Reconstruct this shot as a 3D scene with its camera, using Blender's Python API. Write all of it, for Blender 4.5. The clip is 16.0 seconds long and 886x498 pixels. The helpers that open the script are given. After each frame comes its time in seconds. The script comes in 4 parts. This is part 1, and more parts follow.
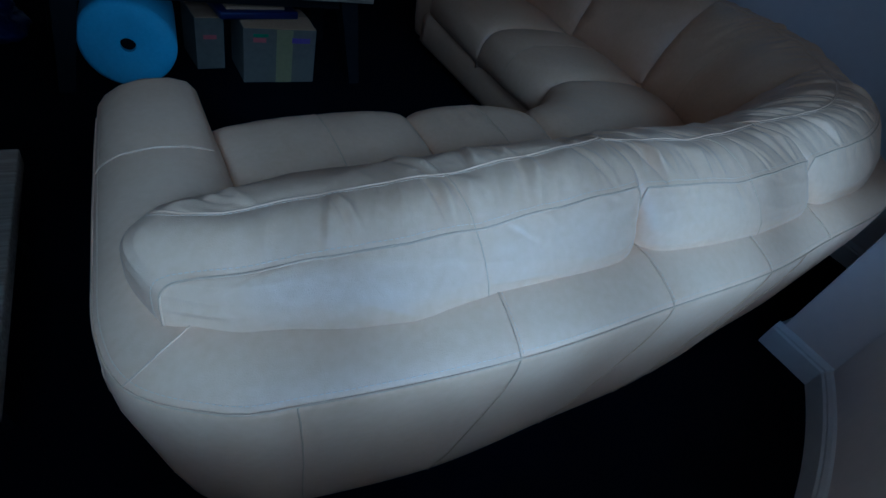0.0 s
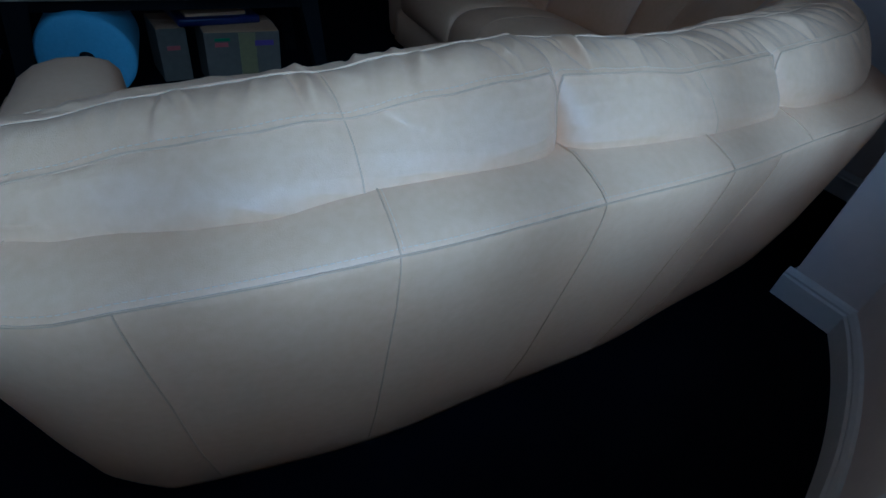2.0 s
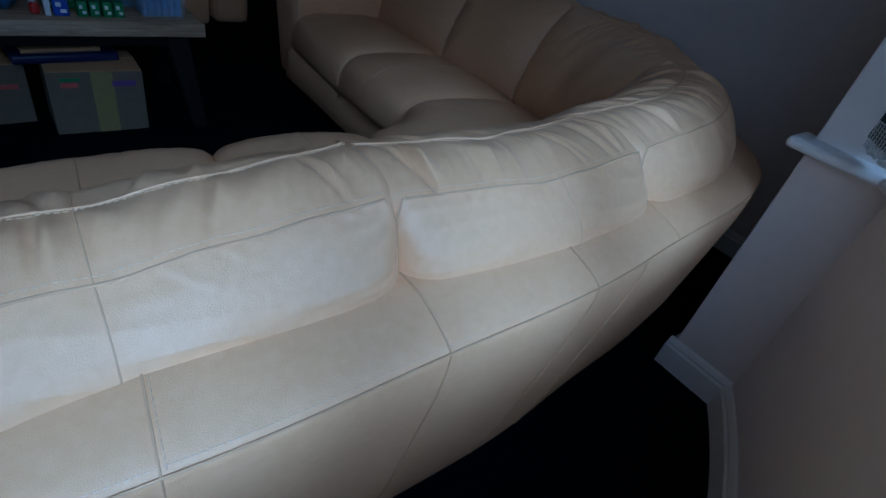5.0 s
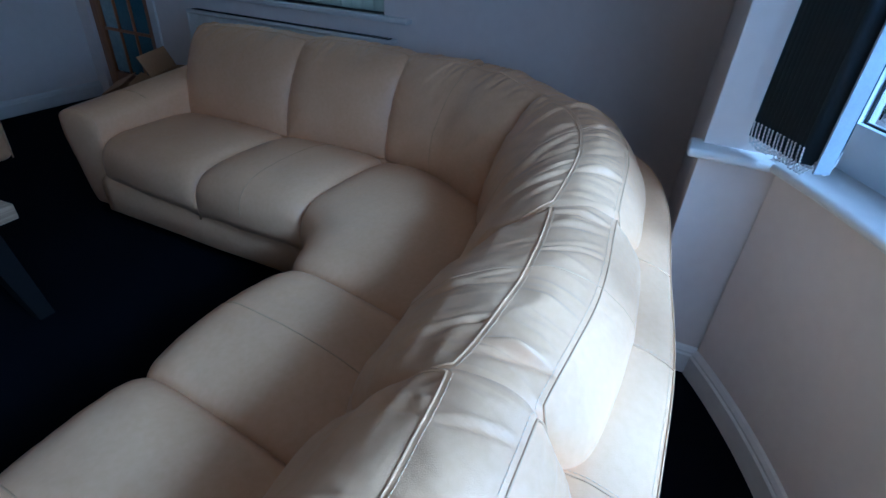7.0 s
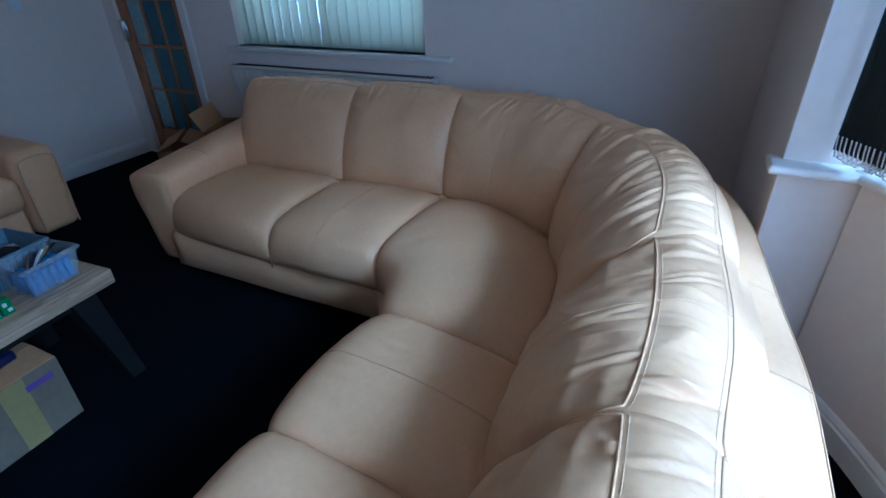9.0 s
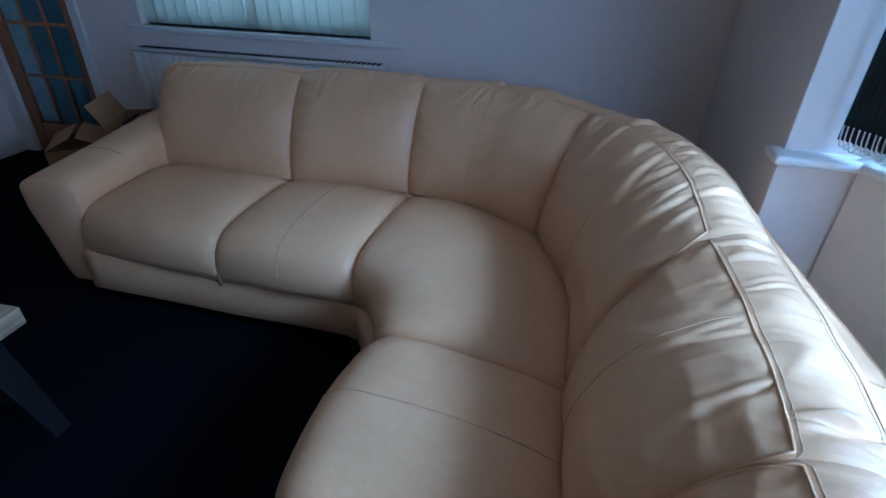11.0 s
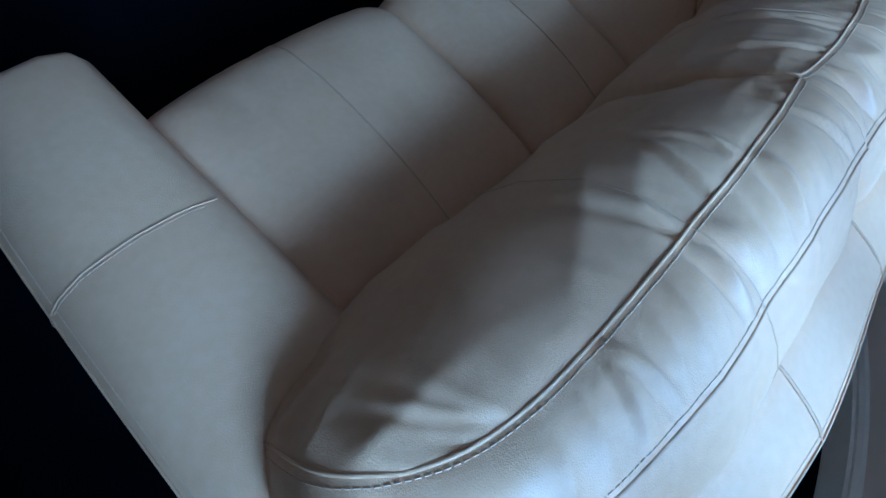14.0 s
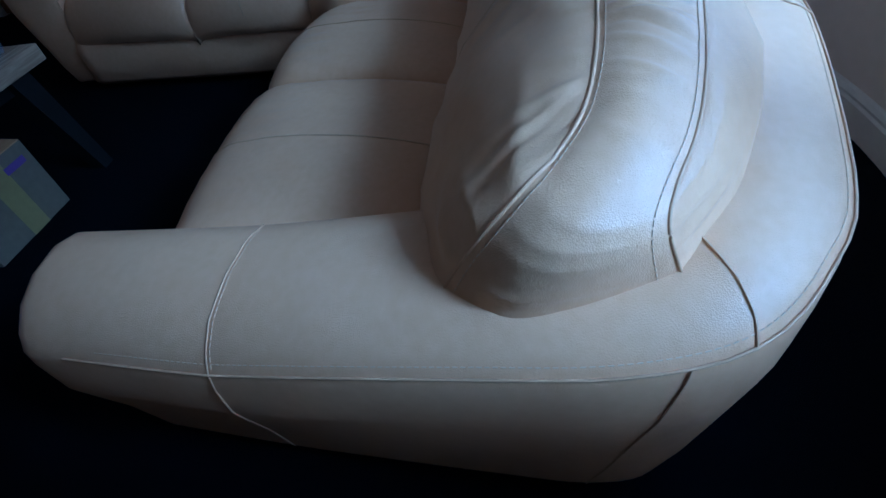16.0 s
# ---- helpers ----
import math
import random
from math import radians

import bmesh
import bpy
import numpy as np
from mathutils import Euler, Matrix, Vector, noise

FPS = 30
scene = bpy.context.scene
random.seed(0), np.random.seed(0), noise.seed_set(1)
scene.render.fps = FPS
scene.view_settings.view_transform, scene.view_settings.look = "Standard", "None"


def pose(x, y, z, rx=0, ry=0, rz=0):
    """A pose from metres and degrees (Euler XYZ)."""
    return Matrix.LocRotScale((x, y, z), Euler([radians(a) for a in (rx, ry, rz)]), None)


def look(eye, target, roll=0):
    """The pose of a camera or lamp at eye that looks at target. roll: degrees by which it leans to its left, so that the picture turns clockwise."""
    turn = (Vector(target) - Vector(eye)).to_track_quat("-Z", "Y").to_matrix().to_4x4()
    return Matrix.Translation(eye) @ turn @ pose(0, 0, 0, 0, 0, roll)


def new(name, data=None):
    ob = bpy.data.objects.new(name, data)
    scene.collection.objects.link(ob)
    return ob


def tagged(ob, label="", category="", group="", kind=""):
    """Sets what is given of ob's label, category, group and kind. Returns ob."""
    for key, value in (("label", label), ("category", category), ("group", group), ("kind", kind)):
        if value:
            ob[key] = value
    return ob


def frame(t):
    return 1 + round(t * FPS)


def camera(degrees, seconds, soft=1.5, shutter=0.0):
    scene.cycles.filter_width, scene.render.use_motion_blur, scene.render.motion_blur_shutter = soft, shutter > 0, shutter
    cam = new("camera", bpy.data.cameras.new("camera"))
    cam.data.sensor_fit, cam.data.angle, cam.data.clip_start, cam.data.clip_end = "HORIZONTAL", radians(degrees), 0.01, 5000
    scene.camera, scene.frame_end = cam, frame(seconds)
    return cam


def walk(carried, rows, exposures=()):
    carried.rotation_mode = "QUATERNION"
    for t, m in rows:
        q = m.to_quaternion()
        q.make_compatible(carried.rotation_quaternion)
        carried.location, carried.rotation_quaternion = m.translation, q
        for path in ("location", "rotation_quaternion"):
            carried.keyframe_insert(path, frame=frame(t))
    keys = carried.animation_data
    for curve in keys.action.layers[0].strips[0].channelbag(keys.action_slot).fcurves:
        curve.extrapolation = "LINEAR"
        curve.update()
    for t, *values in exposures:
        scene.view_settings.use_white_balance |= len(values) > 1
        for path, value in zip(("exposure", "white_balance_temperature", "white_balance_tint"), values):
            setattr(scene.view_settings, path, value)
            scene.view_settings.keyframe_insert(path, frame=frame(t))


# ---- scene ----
cam = camera(82.1, 16.0)
EXPOSURES = [(0.0, -1.7, 4020, 1), (2.0, -1.7, 4350, 4), (3.5, -1.7, 4450, 4), (6.0, -1.35, 4820, 7), (6.5, -0.8, 4450, 5), (7.0, -0.15, 4420, 5), (7.5, 0.07, 4460, 4), (9.0, 0.34, 4560, 5), (11.5, 0.35, 4330, 4), (12.5, 0.12, 4180, 3), (13.5, -0.25, 4040, 1), (14.0, -0.52, 3930, -1), (14.5, -0.73, 3690, -5), (15.0, -0.87, 3710, -4), (16.0, -0.7, 4100, 4)]
PATH = [
    (0, (0.174, -0.426, 1.304), (0.917, 0.430, 0.322), 18.7),
    (0.5, (0.226, -0.461, 1.208), (0.963, 0.451, 0.272), 16.0),
    (1, (0.281, -0.509, 1.173), (1.016, 0.466, 0.302), 14.3),
    (1.5, (0.319, -0.556, 1.108), (1.025, 0.409, 0.202), 10.4),
    (2, (0.399, -0.600, 1.117), (1.076, 0.356, 0.181), 9.6),
    (2.5, (0.520, -0.619, 1.095), (1.219, 0.348, 0.187), 10.4),
    (3, (0.623, -0.599, 1.087), (1.331, 0.399, 0.221), 10.8),
    (3.5, (0.707, -0.611, 1.099), (1.437, 0.426, 0.298), 12.2),
    (6, (0.596, -0.303, 1.308), (1.559, 0.395, 0.394), 12.3),
    (6.5, (0.605, -0.192, 1.345), (1.642, 0.439, 0.463), 8.7),
    (7, (0.522, 0.000, 1.405), (1.684, 0.501, 0.601), 3.9),
    (7.5, (0.464, 0.101, 1.435), (1.699, 0.503, 0.684), -1.6),
    (8, (0.439, 0.166, 1.435), (1.670, 0.601, 0.698), -2.4),
    (8.5, (0.455, 0.181, 1.431), (1.659, 0.707, 0.707), -2.3),
    (9, (0.419, 0.203, 1.463), (1.590, 0.766, 0.713), -1.6),
    (11.5, (0.512, 0.592, 1.374), (1.736, 0.718, 0.516), 1.4),
    (12, (0.465, 0.563, 1.300), (1.535, 0.477, 0.251), 3.3),
    (12.5, (0.434, 0.478, 1.244), (1.416, 0.510, 0.111), -0.2),
    (13, (0.303, 0.270, 1.281), (1.139, 0.725, 0.122), -1.8),
    (13.5, (0.220, 0.239, 1.253), (0.986, 0.690, 0.045), 9.6),
    (14, (0.119, 0.279, 1.208), (0.927, 0.532, -0.029), 29.0),
    (14.5, (0.081, 0.236, 1.184), (0.906, 0.506, -0.040), 17.1),
    (15, (0.027, 0.256, 1.145), (0.987, 0.381, -0.001), -3.1),
    (15.5, (-0.123, 0.258, 1.091), (0.948, 0.452, 0.060), -6.5),
    (16, (-0.192, 0.251, 1.038), (0.830, 0.553, -0.017), -11.5),
]
walk(cam, [(t, look(eye, target, roll)) for t, eye, target, roll in PATH], EXPOSURES)

# ---- world and light ----
world = bpy.data.worlds.new("sky")
scene.world = world
world.use_nodes = True
wn = world.node_tree.nodes
sky = wn.new("ShaderNodeTexSky")
sky.sky_type = "NISHITA"
sky.sun_disc = False
sky.sun_elevation, sky.sun_rotation = radians(36), radians(196)
world.node_tree.links.new(sky.outputs[0], wn["Background"].inputs[0])
wn["Background"].inputs[1].default_value = 0.11

sun = new("sun", bpy.data.lights.new("sun", "SUN"))
sun.data.energy, sun.data.angle, sun.data.color = 4.0, radians(15), (0.50, 0.73, 1.0)
sun.matrix_world = look((-1.7, -5.75, 4.3), (0.0, 0.0, 0.0))


def area(name, m, sx, sy, watts, color):
    lamp = new(name, bpy.data.lights.new(name, "AREA"))
    lamp.data.shape, lamp.data.size, lamp.data.size_y = "RECTANGLE", sx, sy
    lamp.data.energy, lamp.data.color = watts, color
    lamp.matrix_world = m
    return lamp


# ---- materials ----
def material(name, color, rough=0.5, metal=0.0, color2=None, grain=40.0, bump=0.0, bump_scale=200.0, coat=0.0, stain=3.0, voronoi=False, detail=6.0):
    m = bpy.data.materials.new(name)
    m.use_nodes = True
    nt = m.node_tree
    b = nt.nodes["Principled BSDF"]
    b.inputs["Roughness"].default_value, b.inputs["Metallic"].default_value = rough, metal
    b.inputs["Coat Weight"].default_value = coat
    co = nt.nodes.new("ShaderNodeTexCoord")
    c2 = color2 or tuple(v * 0.82 for v in color)
    n1, n2 = nt.nodes.new("ShaderNodeTexNoise"), nt.nodes.new("ShaderNodeTexNoise")
    for n, sc in ((n1, grain), (n2, stain)):
        n.inputs["Scale"].default_value, n.inputs["Detail"].default_value = sc, detail
        nt.links.new(co.outputs["Object"], n.inputs["Vector"])
    add = nt.nodes.new("ShaderNodeMath")
    add.operation = "MULTIPLY_ADD"
    add.inputs[1].default_value = 0.5
    nt.links.new(n1.outputs["Fac"], add.inputs[0])
    half = nt.nodes.new("ShaderNodeMath")
    half.operation = "MULTIPLY"
    half.inputs[1].default_value = 0.5
    nt.links.new(n2.outputs["Fac"], half.inputs[0])
    nt.links.new(half.outputs[0], add.inputs[2])
    ramp = nt.nodes.new("ShaderNodeValToRGB")
    ramp.color_ramp.elements[0].position, ramp.color_ramp.elements[1].position = 0.35, 0.65
    ramp.color_ramp.elements[0].color, ramp.color_ramp.elements[1].color = (*c2, 1), (*color, 1)
    nt.links.new(add.outputs[0], ramp.inputs[0])
    nt.links.new(ramp.outputs[0], b.inputs["Base Color"])
    if bump:
        if voronoi:
            tex = nt.nodes.new("ShaderNodeTexVoronoi")
            tex.inputs["Scale"].default_value = bump_scale
            out = tex.outputs["Distance"]
        else:
            tex = nt.nodes.new("ShaderNodeTexNoise")
            tex.inputs["Scale"].default_value, tex.inputs["Detail"].default_value = bump_scale, 4
            out = tex.outputs["Fac"]
        nt.links.new(co.outputs["Object"], tex.inputs["Vector"])
        bp = nt.nodes.new("ShaderNodeBump")
        bp.inputs["Strength"].default_value, bp.inputs["Distance"].default_value = bump, 0.004
        nt.links.new(out, bp.inputs["Height"])
        nt.links.new(bp.outputs[0], b.inputs["Normal"])
    return m


LEATHER = material("cream_leather", (0.82, 0.485, 0.255), 0.42, color2=(0.76, 0.425, 0.21), grain=60, bump=0.14, bump_scale=560, stain=5, voronoi=True)
SEAM = material("seam_leather", (0.70, 0.415, 0.22), 0.5, color2=(0.62, 0.36, 0.185))
SOFT = material("soft_cushion_leather", (0.82, 0.485, 0.255), 0.42, color2=(0.76, 0.425, 0.21), grain=60, bump=0.14, bump_scale=560, stain=5, voronoi=True)
# fine creases of soft leather over the grain
_nt = SOFT.node_tree
_b = _nt.nodes["Principled BSDF"]
_n = _nt.nodes.new("ShaderNodeTexNoise")
_n.inputs["Scale"].default_value, _n.inputs["Detail"].default_value, _n.inputs["Distortion"].default_value = 34, 7, 0.3
_co = [n for n in _nt.nodes if n.type == "TEX_COORD"][0]
_nt.links.new(_co.outputs["Object"], _n.inputs["Vector"])
_bp = _nt.nodes.new("ShaderNodeBump")
_bp.inputs["Strength"].default_value, _bp.inputs["Distance"].default_value = 0.22, 0.005
_old = [n for n in _nt.nodes if n.type == "BUMP" and n != _bp][0]
_nt.links.new(_n.outputs["Fac"], _bp.inputs["Height"])
_nt.links.new(_old.outputs[0], _bp.inputs["Normal"])
_nt.links.new(_bp.outputs[0], _b.inputs["Normal"])
THREAD = material("thread", (0.84, 0.57, 0.34), 0.6)
CARPET = material("navy_carpet", (0.0022, 0.0028, 0.006), 0.95, color2=(0.0010, 0.0013, 0.003), grain=180, bump=0.9, bump_scale=500, stain=4)
CARPET.node_tree.nodes["Principled BSDF"].inputs["Specular IOR Level"].default_value = 0.08
WALL = material("wall_paint", (0.86, 0.745, 0.665), 0.8, color2=(0.82, 0.70, 0.62), grain=25, bump=0.08, bump_scale=160, stain=1.2)
CEILING = material("ceiling_paint", (0.76, 0.60, 0.47), 0.85, color2=(0.72, 0.56, 0.43), grain=20)
WHITE = material("white_gloss_paint", (0.80, 0.75, 0.70), 0.35, color2=(0.74, 0.69, 0.64), grain=30, bump=0.05, bump_scale=90)
PVC = material("white_plastic", (0.80, 0.81, 0.83), 0.3, color2=(0.76, 0.77, 0.79))
OAK = material("limed_oak", (0.50, 0.40, 0.29), 0.55, color2=(0.30, 0.22, 0.15), grain=30, bump=0.3, bump_scale=120, stain=8)
# black of legs and aprons; also painted shade of door backing, grille slots, foam core
BLACKWOOD_AND_SHADE = material("black_wood_and_shade", (0.007, 0.0065, 0.0065), 0.75)
BLACKWOOD_AND_SHADE.node_tree.nodes["Principled BSDF"].inputs["Specular IOR Level"].default_value = 0.2
CARD = material("cardboard", (0.50, 0.28, 0.13), 0.85, color2=(0.42, 0.22, 0.095), grain=60)


# ---- mesh helpers ----
def part(name, bm, mat, parent=None, label="", smooth=True):
    me = bpy.data.meshes.new(name)
    bm.to_mesh(me)
    bm.free()
    me.materials.append(mat)
    if smooth:
        for p in me.polygons:
            p.use_smooth = True
    ob = new(name, me)
    if parent is not None:
        ob.parent = parent
    if label:
        ob["label"] = label
    return ob


def thing(name, label, category, group="", at=(0, 0, 0), turn=0):
    ob = new(name)
    ob.matrix_world = pose(*at, 0, 0, turn)
    return tagged(ob, label, category, group)


def grid(bm, rows, close=False):
    """Faces over a list of rows of points."""
    vs = [[bm.verts.new(p) for p in row] for row in rows]
    n = len(rows[0])
    for a, b in zip(vs, vs[1:]):
        for i in range(n if close else n - 1):
            j = (i + 1) % n
            bm.faces.new((a[i], a[j], b[j], b[i]))
    return vs


def box(bm, x0, x1, y0, y1, z0, z1, bevel=0.004, seg=2):
    made = bmesh.ops.create_cube(bm, size=1, matrix=Matrix.Translation(((x0 + x1) / 2, (y0 + y1) / 2, (z0 + z1) / 2)) @ Matrix.Diagonal((x1 - x0, y1 - y0, z1 - z0, 1)))
    if bevel:
        edges = {e for v in made["verts"] for e in v.link_edges}
        bmesh.ops.bevel(bm, geom=list(edges), offset=bevel, segments=seg, affect="EDGES", profile=0.5)
    return bm


def boxed(*args, **kw):
    return box(bmesh.new(), *args, **kw)


def spline(pts, n):
    """n points along a smooth curve through pts, evenly by length."""
    p = np.array(pts, float)
    p = np.vstack([2 * p[0] - p[1], p, 2 * p[-1] - p[-2]])
    out = []
    for i in range(1, len(p) - 2):
        for t in np.linspace(0, 1, 24, endpoint=False):
            a, b, c, d = p[i - 1], p[i], p[i + 1], p[i + 2]
            out.append(0.5 * (2 * b + (c - a) * t + (2 * a - 5 * b + 4 * c - d) * t * t + (3 * b - a - 3 * c + d) * t ** 3))
    out.append(p[-2])
    out = np.array(out)
    s = np.r_[0, np.cumsum(np.linalg.norm(np.diff(out, axis=0), axis=1))]
    return np.stack([np.interp(np.linspace(0, s[-1], n), s, out[:, k]) for k in range(out.shape[1])], 1)


def tube(bm, pts, r, sides=6):
    pts = [Vector(p) for p in pts]
    rows = []
    for i, p in enumerate(pts):
        d = (pts[min(i + 1, len(pts) - 1)] - pts[max(i - 1, 0)]).normalized()
        a = d.cross(Vector((0.31, 0.22, 0.92))).normalized()
        b = d.cross(a)
        rows.append([p + r * (math.cos(2 * math.pi * k / sides) * a + math.sin(2 * math.pi * k / sides) * b) for k in range(sides)])
    grid(bm, rows, close=True)
    return bm


def stitches(bm, pts, step=0.009, length=0.0060, r=0.0009):
    """Short thread dashes along a line."""
    p = spline(pts, max(2, int(sum(np.linalg.norm(np.subtract(b, a)) for a, b in zip(pts, pts[1:])) / step)))
    for a, b in zip(p, p[1:]):
        c = np.array(a) + (np.array(b) - np.array(a)) * (length / step)
        tube(bm, [a, c], r, 4)
    return bm


def wob(x, y, z, s):
    return noise.noise(Vector((x * s, y * s, z * s)))


# ---- the room ----
ROOM_X0, ROOM_X1, ROOM_Y1, CEIL = -2.2, 3.30, 4.50, 2.5
WALL_Y = -0.11          # inner face of the wall with the bay
BAY_C, BAY_R, SILL_D = (1.00, 1.52), 2.22, 0.13
BAY_A = math.asin((2.23 - BAY_C[0]) / BAY_R)
SILL_Z = 0.885


def bay(r, a, z):
    return (BAY_C[0] + r * math.sin(a), BAY_C[1] - r * math.cos(a), z)


def structure(name, bm, mat, label, category, smooth=False):
    return tagged(part(name, bm, mat, None, "", smooth), label, category, kind="structure")


structure("floor", boxed(-2.4, 3.55, -1.6, 4.75, -0.1, 0.0, bevel=0), CARPET, "dark navy pile carpet over the whole room", "floor")
structure("ceiling", boxed(-2.4, 3.55, -1.2, 4.75, CEIL, CEIL + 0.1, bevel=0), CEILING, "plain cream ceiling", "ceiling")
structure("wall_west", boxed(-2.4, ROOM_X0, -0.4, 4.75, 0, CEIL, bevel=0), WALL, "plain pale painted wall", "wall")
structure("wall_north", boxed(ROOM_X0, 3.55, ROOM_Y1, 4.75, 0, CEIL, bevel=0), WALL, "pale blue-white painted wall behind the armchair", "wall")


def arc_rows(r0, r1, z0, z1, n=48, a0=-BAY_A, a1=BAY_A):
    bm = bmesh.new()
    rows = []
    for i in range(n + 1):
        a = a0 + (a1 - a0) * i / n
        rows.append([bay(r0, a, z0), bay(r0, a, z1), bay(r1, a, z1), bay(r1, a, z0)])
    vs = grid(bm, rows, close=True)
    bm.faces.new(vs[0]), bm.faces.new(vs[-1][::-1])
    bmesh.ops.recalc_face_normals(bm, faces=bm.faces[:])
    return bm


xr = bay(BAY_R, BAY_A, 0)[0]
xl = bay(BAY_R, -BAY_A, 0)[0]
structure("wall_south", boxed(xr + 0.015, ROOM_X1, -0.43, WALL_Y, 0, CEIL, bevel=0.004), WALL, "painted wall pier between the bay and the corner", "wall")
structure("wall_south_end", boxed(-2.4, xl - 0.015, -0.43, WALL_Y, 0, CEIL, bevel=0.004), WALL, "painted wall beside the bay", "wall")
structure("bay_wall", arc_rows(BAY_R, BAY_R + 0.42, 0, SILL_Z - 0.032), WALL, "curved low wall under the bay window", "wall")
structure("bay_head", arc_rows(BAY_R, BAY_R + 0.42, 2.25, CEIL), WALL, "plain wall over the bay window", "wall")


def sill_board():
    """Curved board with a rounded nose; its ends turn onto the pier faces."""
    bm = bmesh.new()
    prof = [(BAY_R + SILL_D, SILL_Z - 0.032), (BAY_R + SILL_D, SILL_Z), (BAY_R - 0.045, SILL_Z), (BAY_R - 0.056, SILL_Z - 0.006), (BAY_R - 0.06, SILL_Z - 0.016), (BAY_R - 0.056, SILL_Z - 0.026), (BAY_R - 0.045, SILL_Z - 0.032)]
    rows = []
    for i in range(61):
        a = -BAY_A + 2 * BAY_A * i / 60
        rows.append([bay(r, a, z) for r, z in prof])
    vs = grid(bm, rows, close=True)
    bm.faces.new(vs[0]), bm.faces.new(vs[-1][::-1])
    for side in (-1, 1):
        c = bay(BAY_R, side * BAY_A, 0)
        x0, x1 = sorted((c[0] - side * 0.06, c[0] + side * 0.06))
        box(bm, x0, x1, c[1] - 0.02, WALL_Y + 0.04, SILL_Z - 0.032, SILL_Z - 0.001, bevel=0.012, seg=3)
    bmesh.ops.recalc_face_normals(bm, faces=bm.faces[:])
    return bm


structure("window_sill", sill_board(), WHITE, "white gloss curved window sill", "sill", True)


def far_wall():
    bm = bmesh.new()
    x0, x1 = ROOM_X1, ROOM_X1 + 0.25
    wy0, wy1, wz0, wz1 = 1.67, 3.15, 0.945, 2.1
    dy0, dy1, dz = 3.66, 4.38, 2.03
    for y0, y1, z0, z1 in ((-0.43, wy0, 0, CEIL), (wy0, wy1, 0, wz0), (wy0, wy1, wz1, CEIL), (wy1, dy0, 0, CEIL), (dy0, dy1, dz, CEIL), (dy1, ROOM_Y1, 0, CEIL)):
        box(bm, x0, x1, y0, y1, z0, z1, bevel=0)
    return bm


structure("wall_east", far_wall(), WALL, "pale painted wall with a window and a glazed door", "wall")


def skirting_profile():
    return [(0.0, 0.0), (0.022, 0.0), (0.022, 0.085), (0.016, 0.092), (0.016, 0.10), (0.008, 0.112), (0.0, 0.118)]


def skirting(name, line, label):
    """line: plan points; the board stands on the left of the way along it."""
    bm = bmesh.new()
    pts = [Vector((*p, 0)) for p in line]
    rows = []
    for i, p in enumerate(pts):
        d = (pts[min(i + 1, len(pts) - 1)] - pts[max(i - 1, 0)]).normalized()
        nrm = Vector((-d.y, d.x, 0))
        rows.append([p + nrm * o + Vector((0, 0, z)) for o, z in skirting_profile()])
    vs = grid(bm, rows, close=True)
    bm.faces.new(vs[0]), bm.faces.new(vs[-1][::-1])
    bmesh.ops.recalc_face_normals(bm, faces=bm.faces[:])
    return structure(name, bm, WHITE, label, "skirting board")


skirting("baseboard_bay", [bay(BAY_R, -BAY_A + 2 * BAY_A * i / 60, 0)[:2] for i in range(61)], "white moulded skirting board along the curved bay wall")
skirting("baseboard_reveal", [(xr + 0.015, bay(BAY_R, BAY_A, 0)[1]), (xr + 0.015, WALL_Y + 0.02)], "white moulded skirting board on the reveal")
skirting("baseboard_pier", [(xr + 0.015, WALL_Y), (ROOM_X1, WALL_Y)], "white moulded skirting board")
skirting("baseboard_east", [(ROOM_X1, WALL_Y), (ROOM_X1, 3.58)], "white moulded skirting board")
skirting("baseboard_north", [(ROOM_X1, ROOM_Y1), (ROOM_X0, ROOM_Y1)], "white moulded skirting board")

# ---- corner sofa ----
sofa = thing("corner_sofa", "large cream leather corner sofa with plump back cushions and visible stitching", "sofa")

# plan of the outer back edge, from the near arm's front, round the corner, to the far arm's front
OUTER = [(0.120, 1.005), (0.097, 0.70), (0.082, 0.35), (0.080, 0.17), (0.112, 0.048), (0.20, -0.035), (0.31, -0.082), (0.67, -0.14), (1.035, -0.145), (1.40, -0.147), (1.73, -0.115), (2.18, -0.07), (2.50, 0.03), (2.74, 0.24), (2.93, 0.50), (3.06, 0.80), (3.09, 1.20), (3.09, 1.80), (3.06, 2.40), (3.00, 2.62), (2.90, 2.74), (2.70, 2.77), (2.35, 2.77), (1.99, 2.75)]
NS = 230
SPINE = spline(OUTER, NS)
SLEN = np.r_[0, np.cumsum(np.linalg.norm(np.diff(SPINE, axis=0), axis=1))]


def spine_at(x, y):
    """Index of the outline nearest to a place."""
    return int(np.argmin((SPINE[:, 0] - x) ** 2 + (SPINE[:, 1] - y) ** 2))


def spine_frame(i):
    i = int(i)
    d = SPINE[min(i + 1, NS - 1)] - SPINE[max(i - 1, 0)]
    d = d / np.linalg.norm(d)
    slant = 0.30 * max(0.0, 1 - i / 14)          # the arm's end is cut aslant
    return SPINE[i], np.array([-d[1], d[0] + slant])


I_ARM0, I_BACK0 = spine_at(0.097, 0.695), spine_at(0.31, -0.082)
I_BACK1, I_ARM1 = spine_at(3.0, 2.62), spine_at(2.3, 2.77)


def rim_height(i):
    return float(np.interp(i, [0, I_ARM0, I_BACK0, spine_at(0.67, -0.14), spine_at(1.4, -0.147), spine_at(3.09, 1.2), I_BACK1, I_ARM1, NS - 1], [0.525, 0.54, 0.66, 0.69, 0.703, 0.70, 0.64, 0.56, 0.54]))


